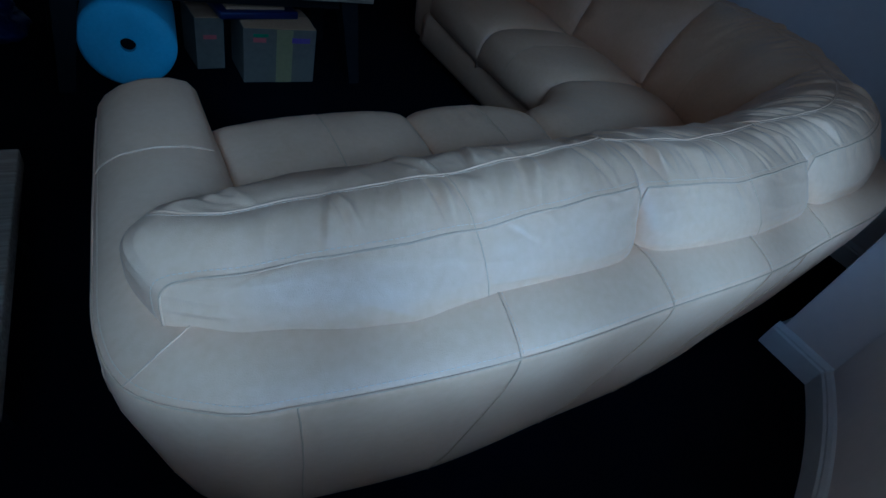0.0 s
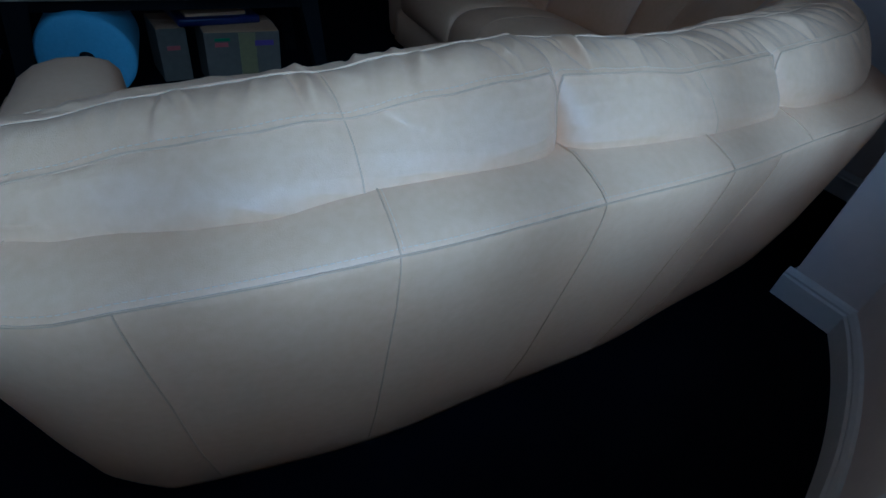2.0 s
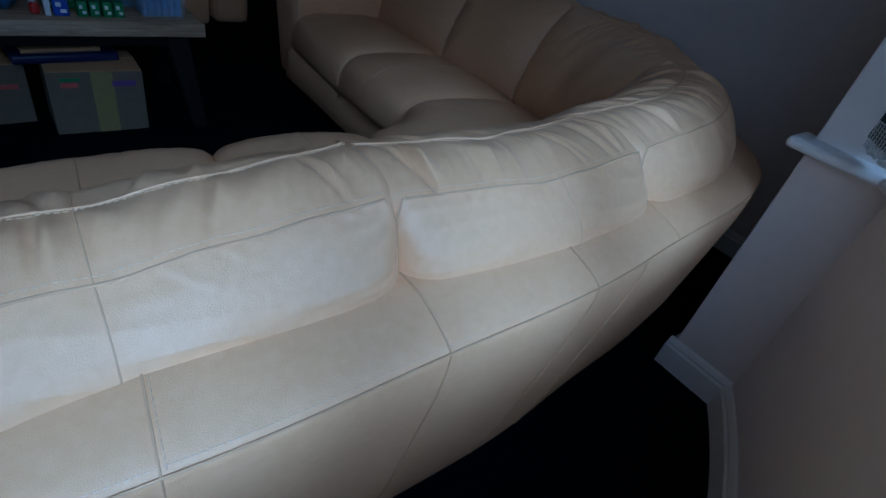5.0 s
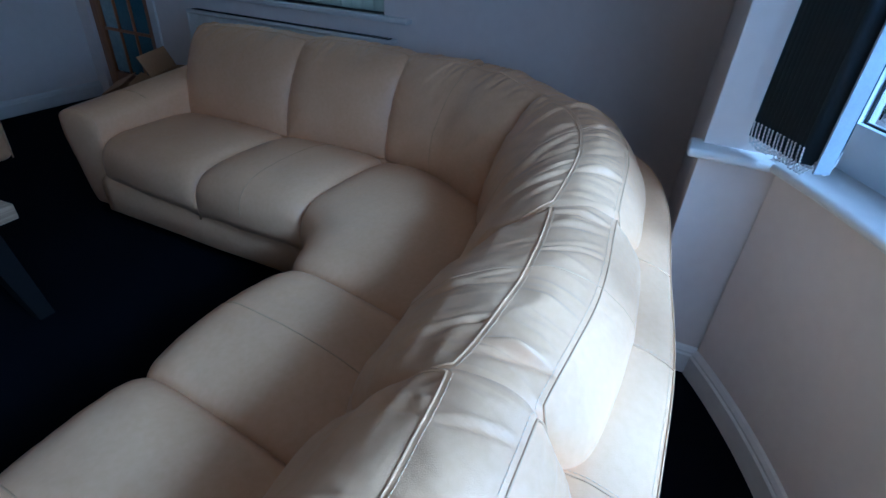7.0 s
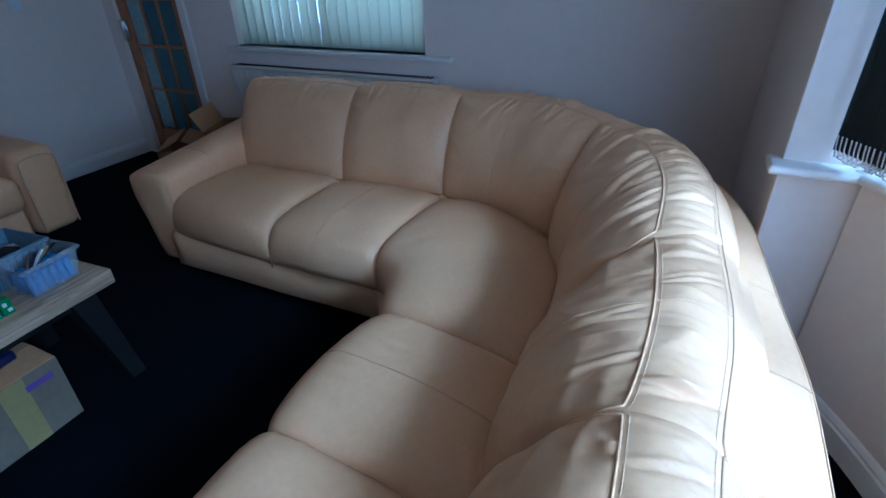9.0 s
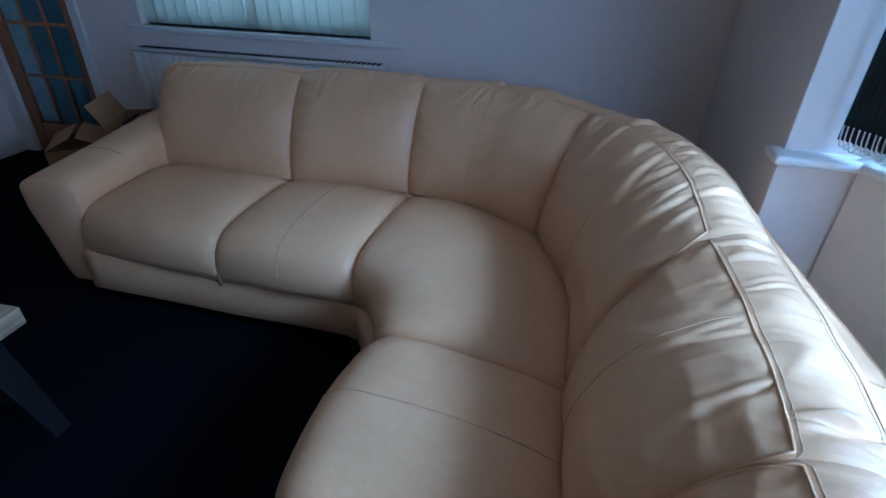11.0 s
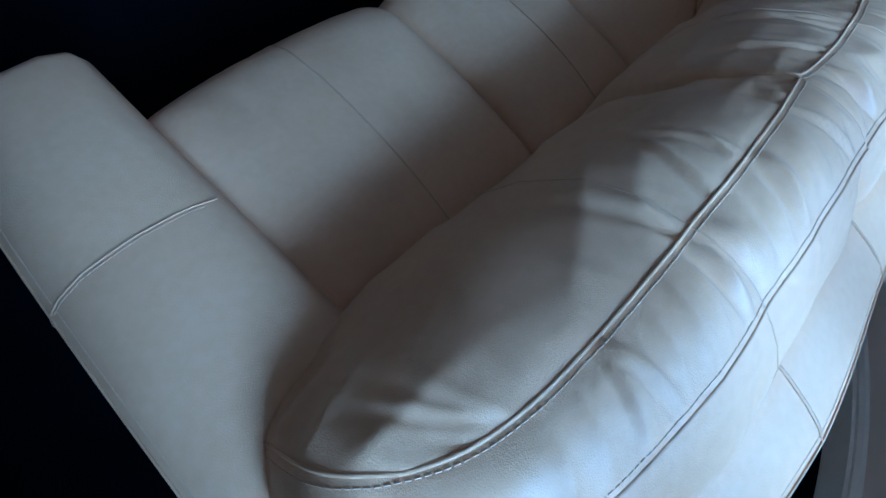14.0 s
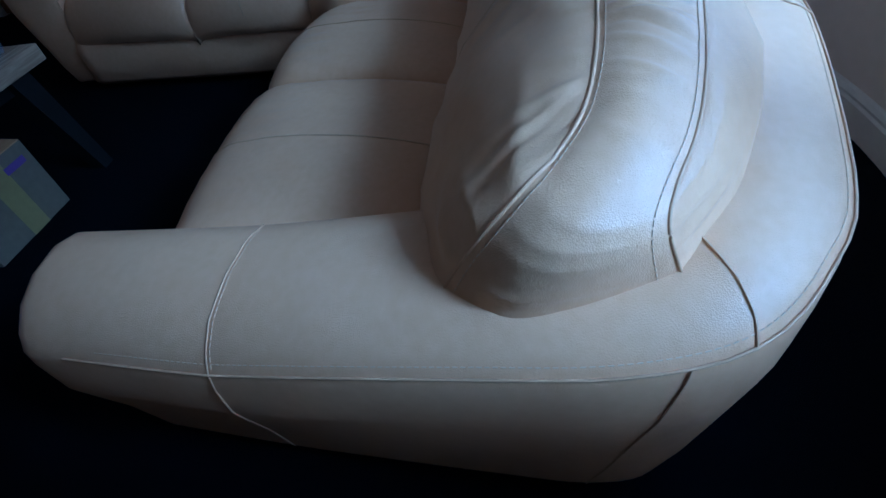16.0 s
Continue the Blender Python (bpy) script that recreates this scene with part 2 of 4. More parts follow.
def rim_width(i):
    return float(np.interp(i, [0, I_ARM0, spine_at(0.080, 0.17), I_BACK0, I_BACK1, spine_at(2.9, 2.74), I_ARM1, NS - 1], [0.255, 0.28, 0.29, 0.24, 0.24, 0.27, 0.28, 0.27]))


def section(i):
    """Cross-section of back and arms: (distance inwards, height)."""
    h, w = rim_height(i), rim_width(i)
    e = float(np.interp(i, [0, I_ARM0, spine_at(0.112, 0.048), I_BACK0, I_BACK1, I_ARM1, NS - 1], [0.045, 0.045, 0.035, 0.022, 0.022, 0.035, 0.035]))
    return [(0.10, 0.035), (0.075, 0.10), (0.045, 0.24), (0.018, 0.24 + (h - 0.34 - e) * 0.62), (0.002, h - 0.10 - e), (0.0, h - 0.03 - e), (0.004, h - e), (0.022, h - e * 0.45), (0.06, h + 0.004), (w * 0.45, h + 0.016),
            (w * 0.72, h + 0.012), (w * 0.9, h - 0.006), (w * 0.985, h - 0.035), (w, h - 0.08), (w, h - 0.16), (w - 0.01, 0.12), (w - 0.02, 0.035)]


def spine_point(i, k, lift=0.0):
    """A point on section k (may be fractional) at outline index i."""
    p, nrm = spine_frame(i)
    sec = section(i)
    k0 = min(int(k), len(sec) - 2)
    f = k - k0
    d = sec[k0][0] * (1 - f) + sec[k0 + 1][0] * f
    z = sec[k0][1] * (1 - f) + sec[k0 + 1][1] * f
    tx, tz = sec[k0 + 1][0] - sec[k0][0], sec[k0 + 1][1] - sec[k0][1]
    ln = math.hypot(tx, tz)
    d, z = d - lift * tz / ln, z + lift * tx / ln
    q = p + nrm * d
    return (q[0], q[1], z)


def back_frame(i0, i1):
    bm = bmesh.new()
    rows = []
    for i in range(i0, i1 + 1):
        n = len(section(i))
        rows.append([spine_point(i, k * 0.5) for k in range(2 * n - 1)])
    vs = grid(bm, rows, close=True)
    for end, nxt, closed in ((vs[0], vs[1], i0 == 0), (vs[-1], vs[-2], i1 == NS - 1)):
        if not closed:
            continue
        # padded end of an arm: the ring drawn in step by step, then closed
        c = sum((v.co for v in end), Vector()) / len(end)
        out = (end[0].co - nxt[0].co).normalized()
        last = end
        for f, o in ((0.985, 0.012), (0.95, 0.024), (0.88, 0.033), (0.6, 0.040), (0.25, 0.042)):
            ring = [bm.verts.new(c + (v.co - c) * f + out * o) for v in end]
            for p in range(len(end)):
                q = (p + 1) % len(end)
                bm.faces.new((last[p], last[q], ring[q], ring[p]))
            last = ring
        bm.faces.new(last)
        border = [tuple(c + (v.co - c) * 0.965 + out * 0.022) for v in end[4:-4]]
        if i0:
            b1 = bmesh.new()
            tube(b1, border, 0.003)
            part("front_piping", b1, LEATHER, sofa)
    bmesh.ops.recalc_face_normals(bm, faces=bm.faces[:])
    return bm


part("back_frame", back_frame(I_ARM0, I_ARM1), LEATHER, sofa)
part("arm", back_frame(0, I_ARM0), LEATHER, sofa)
part("arm", back_frame(I_ARM1, NS - 1), LEATHER, sofa)

# seams of the back: one lengthwise, others across the top, others down the back
bm = bmesh.new()
tube(bm, [spine_point(i, 6.0, 0.001) for i in range(2, NS - 2)], 0.002)
part("edge_seam", bm, SEAM, sofa)
bm = bmesh.new()
stitches(bm, [spine_point(i, 6.5, 0.0002) for i in range(4, NS - 4)])
tagged(part("edge_stitching", bm, THREAD, sofa), kind="stuff")


def cross_seam(i, skew=0, k1=11.0):
    ks = np.linspace(6.0, k1, 14)
    pts = []
    for k in ks:
        j = min(max(i + skew * (k - 6) / 5, 0), NS - 2)
        a, b = np.array(spine_point(int(j), k, 0.001)), np.array(spine_point(int(j) + 1, k, 0.001))
        pts.append(a + (b - a) * (j - int(j)))
    bm = bmesh.new()
    tube(bm, pts, 0.0015)
    part("cross_seam", bm, SEAM, sofa)


def down_seam(i, drift):
    pts = []
    for f in np.linspace(0, 1, 24):
        k = 6.0 - 5.0 * f
        j = i + drift * f ** 1.5
        j0 = int(np.clip(j, 0, NS - 2))
        a, b = np.array(spine_point(j0, k, 0.001)), np.array(spine_point(j0 + 1, k, 0.001))
        pts.append(a + (b - a) * (j - j0))
    bm = bmesh.new()
    tube(bm, pts, 0.0014)
    part("down_seam", bm, SEAM, sofa)


STEP = SLEN[-1] / (NS - 1)
for x, y, skew in ((0.112, 0.048, 1.5), (0.672, -0.14, 0), (1.035, -0.145, 0), (1.397, -0.147, 0), (1.73, -0.115, 0), (0.097, 0.675, 0), (2.28, 2.77, 0), (3.0, 2.62, -6), (3.09, 1.4, 0), (3.09, 2.0, 0)):
    cross_seam(spine_at(x, y), skew)
for x, y, drift in ((0.315, -0.083, 1.5), (0.672, -0.14, 0), (1.035, -0.145, -0.8), (1.397, -0.147, -2.5), (1.60, -0.13, -3), (0.082, 0.12, -2.0), (0.097, 0.675, -1.5)):
    down_seam(spine_at(x, y), drift)
for x, y, skew in ((0.672, -0.14, 0), (1.035, -0.145, 0), (1.397, -0.147, 0), (0.097, 0.675, 0)):
    i = spine_at(x, y)
    bm = bmesh.new()
    stitches(bm, [spine_point(min(max(int(i + skew * (k - 6) / 5), 0), NS - 2), k, 0.0012) if skew else tuple(np.array(spine_point(i, k, 0.0012)) * 0.8 + np.array(spine_point(i + 1, k, 0.0012)) * 0.2) for k in np.linspace(6.3, 10.6, 12)])
    tagged(part("cross_stitching", bm, THREAD, sofa), kind="stuff")


# ---- seat cushions ----
def seat(back, front, label="", mid_seam=True, crown=0.03, z_back=0.43, z_front=0.445, nu=40):
    """back, front: plan curves of the crease and of the front edge, both from the same side."""
    B, F = spline(back, nu + 1), spline(front, nu + 1)
    prof = [(-0.10, -0.10), (-0.04, -0.03), (0.0, -0.004), (0.1, 0.012), (0.25, 0.02), (0.45, 0.02), (0.65, 0.016), (0.8, 0.008), (0.88, -0.006), (0.94, -0.028), (0.975, -0.06), (0.992, -0.10), (0.995, -0.15), (0.985, -0.19), (0.95, -0.215), (0.85, -0.22)]
    prof = spline(prof, 34)
    rows = []
    for i in range(-3, nu + 4):
        ic = min(max(i, 0), nu)
        u = ic / nu
        edge = min(u, 1 - u) * np.linalg.norm(F[-1] - F[0] + B[-1] - B[0]) / 2
        drop = -0.022 * math.exp(-edge / 0.02) - 0.018 * math.exp(-edge / 0.07)
        side = (0.0, 0.03, 0.07, 0.16)[max(-i, i - nu, 0)]
        row = []
        for t, dz in prof:
            p = B[ic] + (F[ic] - B[ic]) * t
            z = z_back + (z_front - z_back) * min(max(t, 0), 1) + dz + drop - side
            z += crown * (1 - (2 * u - 1) ** 2) * math.sin(math.pi * min(max(t, 0), 1)) * 0.7
            z += 0.004 * wob(p[0], p[1], 0.3, 5)
            # shallow creases towards the front edge
            z += 0.0055 * wob(p[0] * 3, p[1], 0.7, 13) * max(0, 1 - abs(t - 0.75) * 3)
            pull = 0.012 * math.exp(-edge / 0.03) * (1 if t > 0.9 else 0)
            p = p - (F[ic] - B[ic]) / np.linalg.norm(F[ic] - B[ic]) * pull
            row.append((p[0], p[1], max(z, 0.2)))
        rows.append(row)
    bm = bmesh.new()
    grid(bm, rows)
    bmesh.ops.recalc_face_normals(bm, faces=bm.faces[:])
    if sum(f.normal.z for f in bm.faces) < 0:
        bmesh.ops.reverse_faces(bm, faces=bm.faces[:])
    ob = part("seat_cushion", bm, LEATHER, sofa, label)
    if mid_seam:
        mid = rows[len(rows) // 2]
        bm = bmesh.new()
        tube(bm, [(x, y, z + 0.0005) for x, y, z in mid[3:29]], 0.002)
        part("seam", bm, SEAM, ob)
    return ob


seat([(0.345, 0.42), (1.00, 0.43)], [(0.36, 1.02), (0.70, 1.065), (1.06, 1.085)])
seat([(1.00, 0.43), (1.52, 0.45)], [(1.06, 1.085), (1.35, 1.09), (1.61, 1.05)])
seat([(1.52, 0.45), (1.95, 0.47), (2.30, 0.62), (2.49, 0.92), (2.55, 1.23)], [(1.61, 1.05), (1.70, 1.08), (1.80, 1.13), (1.86, 1.18), (1.90, 1.24)], mid_seam=False)
seat([(2.55, 1.23), (2.53, 1.82)], [(1.90, 1.24), (1.88, 1.53), (1.90, 1.82)])
seat([(2.53, 1.82), (2.53, 2.49)], [(1.90, 1.82), (1.90, 2.15), (1.94, 2.49)], mid_seam=False)


def base(pts):
    p = spline(pts, 60)
    bm = bmesh.new()
    rows = []
    for i in range(60):
        d = p[min(i + 1, 59)] - p[max(i - 1, 0)]
        nrm = np.array([-d[1], d[0]]) / np.linalg.norm(d)
        rows.append([(*(p[i] + nrm * o), z) for o, z in ((0.03, 0.03), (0.0, 0.06), (0.0, 0.22), (0.03, 0.245), (0.12, 0.245), (0.12, 0.03))])
    vs = grid(bm, rows, close=True)
    bm.faces.new(vs[0]), bm.faces.new(vs[-1][::-1])
    bmesh.ops.recalc_face_normals(bm, faces=bm.faces[:])
    part("base_panel", bm, LEATHER, sofa)


base([(1.93, 2.50), (1.93, 2.1), (1.925, 1.82), (1.93, 1.5), (1.92, 1.26), (1.84, 1.19), (1.62, 1.07), (1.30, 1.07), (1.06, 1.07), (0.70, 1.04), (0.345, 1.0)])


# padded roll that closes the crease between seats and back
bm = bmesh.new()
tube(bm, [(x, y, 0.382) for x, y in spline([(0.26, 0.40), (1.04, 0.41), (1.54, 0.43), (1.95, 0.44), (2.32, 0.60), (2.52, 0.90), (2.58, 1.23), (2.57, 1.82), (2.56, 2.54)], 90)], 0.034)
part("crease_roll", bm, LEATHER, sofa)


# ---- back cushions ----
def back_cushion(rear, crease, label="", mid=0.55, round0=0.03, round1=0.03, plump=1.0, z_top=(0.86, 0.875, 0.875, 0.86), z_foot=(0.66, 0.665, 0.67, 0.67), mid_seam=True, seed=0):
    """rear: plan curve of the cushion's back foot on the rim; crease: plan curve at the seat."""
    nu, nv, ng = 190, 52, 14
    R, C = spline(rear, nu + 1), spline(crease, nu + 1)
    length = (np.linalg.norm(np.diff(R, axis=0), axis=1).sum() + np.linalg.norm(np.diff(C, axis=0), axis=1).sum()) / 2

    def warp(a, b, hind=False):
        """Unit square to a square with rounded corners."""
        s, t = 2 * a - 1, 2 * b - 1
        k = (round0 if s < 0 else round1) * (1.0 if t > 0 else 0.35)
        if hind:
            k = 0.15 if s < 0 and round0 > 0.1 else 0.04
        return 0.5 + 0.5 * s * (1 - k * abs(t) ** 4), 0.5 + 0.5 * t * (1 - k * 1.2 * abs(s) ** 6)

    def frame_at(u):
        i = min(max(u, 0), 1) * nu
        i0 = min(int(i), nu - 1)
        f = i - i0
        r, c = R[i0] * (1 - f) + R[i0 + 1] * f, C[i0] * (1 - f) + C[i0 + 1] * f
        return r, c - r

    def fold(s, t, sd, freq):
        """Sharp-crested gathers along s."""
        n = wob(s, t, sd, freq)
        return (1 - min(1, abs(n) * 1.6)) ** 2.5

    rnd = random.Random(seed * 17 + 3)
    gathers = [(rnd.uniform(0, length), rnd.uniform(-0.6, 0.6), rnd.choice((0.03, 0.05, 0.08, 0.13)) * rnd.uniform(0.7, 1.3), rnd.uniform(0.005, 0.012), rnd.uniform(0.035, 0.1) ** 2) for _ in range(int(length * 38))]
    pleats = [(rnd.uniform(0, length), rnd.uniform(-0.05, 0.05), rnd.uniform(0.005, 0.016), rnd.uniform(0.04, 0.1) ** 2) for _ in range(int(length * 15))]

    def crease(s, d):
        """Gathered creases that run down from the piping: a narrow valley beside a ridge."""
        out = 0.0
        for s0, slant, reach, wide, deep in gathers:
            q = (s - s0 - slant * d) / (wide * (1 + 1.5 * d / reach))
            if abs(q) < 4 and d < reach * 2.5:
                out += deep * math.exp(-(d / reach) ** 2) * (0.7 * math.exp(-(q - 1.5) ** 2) - math.exp(-q * q))
        return out

    def pleat(s, f):
        """Creases across the top panel."""
        out = 0.0
        for s0, slant, wide, deep in pleats:
            q = (s - s0 - slant * f) / wide
            if abs(q) < 4:
                out += deep * (0.8 * math.exp(-(q - 1.6) ** 2) - math.exp(-q * q))
        return out

    def wrinkle(u, v, kind):
        s = u * length
        free = 1 - 0.95 * math.exp(-(1 - v) / 0.035)
        top, low = math.exp(-(1 - v) / 0.22), math.exp(-v / 0.12)
        ends = math.exp(-s / 0.09) + math.exp(-(length - s) / 0.09)
        edge = 1 - math.exp(-min(s, length - s) / 0.035)
        w = 0.007 * top * fold(s, 0.12 * v, seed, 9) + crease(s, (1 - v) * 0.42)
        w += 0.004 * low * fold(s, 0, seed + 7, 12)
        w += 0.022 * ends * edge * fold(v * 0.5 + seed, s * 0.3, 2, 11)
        w += 0.012 * wob(s, v * 0.5, seed + 1, 4.5) * edge + 0.006 * fold(s + 0.6 * v, v * 0.4, seed + 5, 5) * edge
        return w * free * plump

    def face(u, v, kind):
        uu, vv = warp(u, v, kind == 'back')
        r, d = frame_at(uu)
        n = d / np.linalg.norm(d)
        depth = np.linalg.norm(d)
        bul = (1 - abs(2 * u - 1) ** 3.5) * (1 - abs(2 * v - 1) ** 2.6)
        rear_bul = (1 - abs(2 * u - 1) ** 14) * math.sin(math.pi * (0.15 + 0.85 * v))
        zt = float(np.interp(u, (0, 0.3, 0.7, 1), z_top)) + 0.009 * wob(u * length, seed, 5, 9)
        if kind == "front":
            t = depth * (1.0 - (1 - 0.40) * vv ** 1.52)
            z = 0.405 + (zt - 0.405) * (0.48 * vv + 0.52 * math.sin(math.pi / 2 * vv))
            w = wrinkle(u, v, kind) * 0.8
            t += 0.05 * bul + w * math.cos(1.1 * vv) - 0.016 * (1 - v ** 2) * math.exp(-min(u, 1 - u) * length / 0.022)
            z += 0.008 * bul + w * math.sin(1.1 * vv)
        else:
            full = float(np.interp(u, (0, 0.4), (0.1, 1))) if round0 > 0.1 else 1.0
            t = -0.03 * full + 0.06 * vv + 0.035 * max(0.0, 1 - v / 0.14) ** 2
            foot = float(np.interp(u, (0, 0.08, 0.3, 1), z_foot))
            z = foot + (zt - 0.02 - foot) * vv
            t -= 0.045 * full * rear_bul + wrinkle(u, v, kind) * 0.3
        p = r + n * t
        return np.array([p[0], p[1], z])

    bm = bmesh.new()
    us, vs_ = np.linspace(0, 1, nu + 1), np.linspace(0, 1, nv + 1)
    front = grid(bm, [[face(u, v, "front") for v in vs_] for u in us])
    back = grid(bm, [[face(u, v, "back") for v in vs_] for u in us])
    loop = [(i, 0) for i in range(nu)] + [(nu, j) for j in range(nv)] + [(i, nv) for i in range(nu, 0, -1)] + [(0, j) for j in range(nv, 0, -1)]
    rings = [[front[i][j] for i, j in loop]]
    for g in range(1, ng):
        f = g / ng
        ring = []
        for n, (i, j) in enumerate(loop):
            a, b = front[i][j].co, back[i][j].co
            p = a.lerp(b, f)
            u, v = i / nu, j / nv
            o = Vector((0, 0, 0))
            bulge = math.sin(math.pi * f)
            s = u * length if j in (0, nv) else v * 0.45 + 9 * (i == 0)
            amp = 0.014 * bulge + bulge * plump * (0.006 * fold(s, f * 0.1, seed + 11, 8) + 0.004 * fold(s + f * 0.05, 0, seed + 13, 21) + pleat(s, f))
            if j == nv:
                o.z += amp
            elif j == 0:
                o.z -= amp * 0.2
            else:
                r, d = frame_at(u)
                e = np.array(frame_at(1 - 0.1 if i else 0.1)[0]) - np.array(r)
                e = e / np.linalg.norm(e)
                o.x, o.y = -e[0] * (amp * 0.6 + 0.035 * bulge), -e[1] * (amp * 0.6 + 0.035 * bulge)
            ring.append(bm.verts.new(p + o))
        rings.append(ring)
    rings.append([back[i][j] for i, j in loop])
    for a, b in zip(rings, rings[1:]):
        for n in range(len(loop)):
            m = (n + 1) % len(loop)
            bm.faces.new((a[n], a[m], b[m], b[n]))
    bmesh.ops.recalc_face_normals(bm, faces=bm.faces[:])
    piping = [v.co.copy() for v in rings[0]]
    hind = [v.co.copy() for v in rings[-1]]
    by_piping, by_hind = [v.co.copy() for v in rings[1]], [v.co.copy() for v in rings[-2]]
    im = int(nu * mid)
    across = [front[im][j].co.copy() for j in range(2, nv + 1)] + [r[nu + nv + (nu - im)].co.copy() for r in rings[1:]] + [back[im][j].co.copy() for j in range(nv, 1, -1)]
    ob = part("back_cushion", bm, SOFT, sofa, label)
    b1 = bmesh.new()
    tube(b1, piping[nu + 2:] + piping[:1], 0.0026)
    part("piping", b1, LEATHER, ob)
    b1 = bmesh.new()
    tube(b1, hind[nu + 2:] + hind[:1], 0.0022)
    part("seam", b1, SEAM, ob)
    b1 = bmesh.new()
    up = Vector((0, 0, 0.0006))
    stitches(b1, [p + up for p in by_hind[nu + 4:-4:2]])
    stitches(b1, [p + up for p in by_piping[nu + 4:-4:2]])
    tagged(part("stitching", b1, THREAD, ob), kind="stuff")
    if mid_seam:
        b1 = bmesh.new()
        tube(b1, across, 0.0013)
        part("seam", b1, SEAM, ob)
    return ob


back_cushion([(0.175, 0.10), (0.32, 0.045), (0.67, 0.028), (1.04, 0.025)], [(0.180, 0.44), (0.65, 0.43), (1.035, 0.44)], seed=1, mid=0.56, round0=0.13, round1=0.03, z_top=(0.745, 0.785, 0.815, 0.85), z_foot=(0.57, 0.60, 0.655, 0.67))
back_cushion([(1.042, 0.025), (1.38, 0.0), (1.715, 0.025)], [(1.04, 0.44), (1.30, 0.45), (1.535, 0.46)], seed=2, round0=0.035, round1=0.03, z_top=(0.845, 0.838, 0.838, 0.85))
back_cushion([(1.718, 0.025), (2.12, 0.065), (2.42, 0.19), (2.60, 0.38)], [(1.54, 0.46), (1.93, 0.47), (2.30, 0.62)], seed=3, z_top=(0.855, 0.87, 0.885, 0.88))
back_cushion([(2.59, 0.36), (2.76, 0.56), (2.88, 0.82), (2.93, 1.20)], [(2.30, 0.62), (2.49, 0.92), (2.56, 1.24)], seed=4, plump=0.8, z_top=(0.88, 0.885, 0.88, 0.87))
back_cushion([(2.93, 1.19), (2.94, 1.50), (2.94, 1.82)], [(2.56, 1.22), (2.55, 1.53), (2.54, 1.83)], seed=5, mid_seam=False, plump=0.65, z_top=(0.87, 0.88, 0.88, 0.87))
back_cushion([(2.94, 1.81), (2.93, 2.2), (2.90, 2.58)], [(2.54, 1.81), (2.53, 2.2), (2.53, 2.53)], seed=6, mid_seam=False, plump=0.65, z_top=(0.86, 0.87, 0.865, 0.85))

# ---- more materials ----
def glass(name, tint=(0.95, 0.97, 1.0), rough=0.0):
    m = bpy.data.materials.new(name)
    m.use_nodes = True
    b = m.node_tree.nodes["Principled BSDF"]
    b.inputs["Base Color"].default_value = (*tint, 1)
    b.inputs["Roughness"].default_value, b.inputs["IOR"].default_value = rough, 1.45
    b.inputs["Transmission Weight"].default_value = 1.0
    return m


def film(name, tint, alpha):
    """Thin cloudy plastic."""
    m = material(name, tint, 0.25, color2=tuple(0.8 * v for v in tint), grain=30)
    m.node_tree.nodes["Principled BSDF"].inputs["Alpha"].default_value = alpha
    return m


def brickwork(name):
    m = bpy.data.materials.new(name)
    m.use_nodes = True
    nt = m.node_tree
    b = nt.nodes["Principled BSDF"]
    b.inputs["Roughness"].default_value = 0.9
    info, ramp = nt.nodes.new("ShaderNodeObjectInfo"), nt.nodes.new("ShaderNodeValToRGB")
    ramp.color_ramp.elements[0].color, ramp.color_ramp.elements[1].color = (0.24, 0.07, 0.045, 1), (0.36, 0.16, 0.10, 1)
    nt.links.new(info.outputs["Random"], ramp.inputs[0])
    nt.links.new(ramp.outputs[0], b.inputs["Base Color"])
    return m


def grained(name, light, dark, axis=0, scale=6.0, stretch=14.0, rough=0.5):
    """Wood with the grain along one axis."""
    m = bpy.data.materials.new(name)
    m.use_nodes = True
    nt = m.node_tree
    b = nt.nodes["Principled BSDF"]
    b.inputs["Roughness"].default_value = rough
    co, mp = nt.nodes.new("ShaderNodeTexCoord"), nt.nodes.new("ShaderNodeMapping")
    sc = [stretch] * 3
    sc[axis] = 1.0
    mp.inputs["Scale"].default_value = sc
    n1, n2 = nt.nodes.new("ShaderNodeTexNoise"), nt.nodes.new("ShaderNodeTexNoise")
    n1.inputs["Scale"].default_value, n1.inputs["Detail"].default_value, n1.inputs["Distortion"].default_value = scale, 9, 0.6
    n2.inputs["Scale"].default_value = 2.2
    nt.links.new(co.outputs["Object"], mp.inputs["Vector"])
    nt.links.new(mp.outputs[0], n1.inputs["Vector"])
    nt.links.new(co.outputs["Object"], n2.inputs["Vector"])
    mix = nt.nodes.new("ShaderNodeMath")
    mix.operation = "MULTIPLY_ADD"
    mix.inputs[1].default_value = 0.35
    nt.links.new(n2.outputs["Fac"], mix.inputs[0])
    nt.links.new(n1.outputs["Fac"], mix.inputs[2])
    ramp = nt.nodes.new("ShaderNodeValToRGB")
    ramp.color_ramp.elements[0].position, ramp.color_ramp.elements[1].position = 0.48, 0.85
    ramp.color_ramp.elements[0].color, ramp.color_ramp.elements[1].color = (*dark, 1), (*light, 1)
    nt.links.new(mix.outputs[0], ramp.inputs[0])
    nt.links.new(ramp.outputs[0], b.inputs["Base Color"])
    bp = nt.nodes.new("ShaderNodeBump")
    bp.inputs["Strength"].default_value, bp.inputs["Distance"].default_value = 0.4, 0.002
    nt.links.new(n1.outputs["Fac"], bp.inputs["Height"])
    nt.links.new(bp.outputs[0], b.inputs["Normal"])
    return m


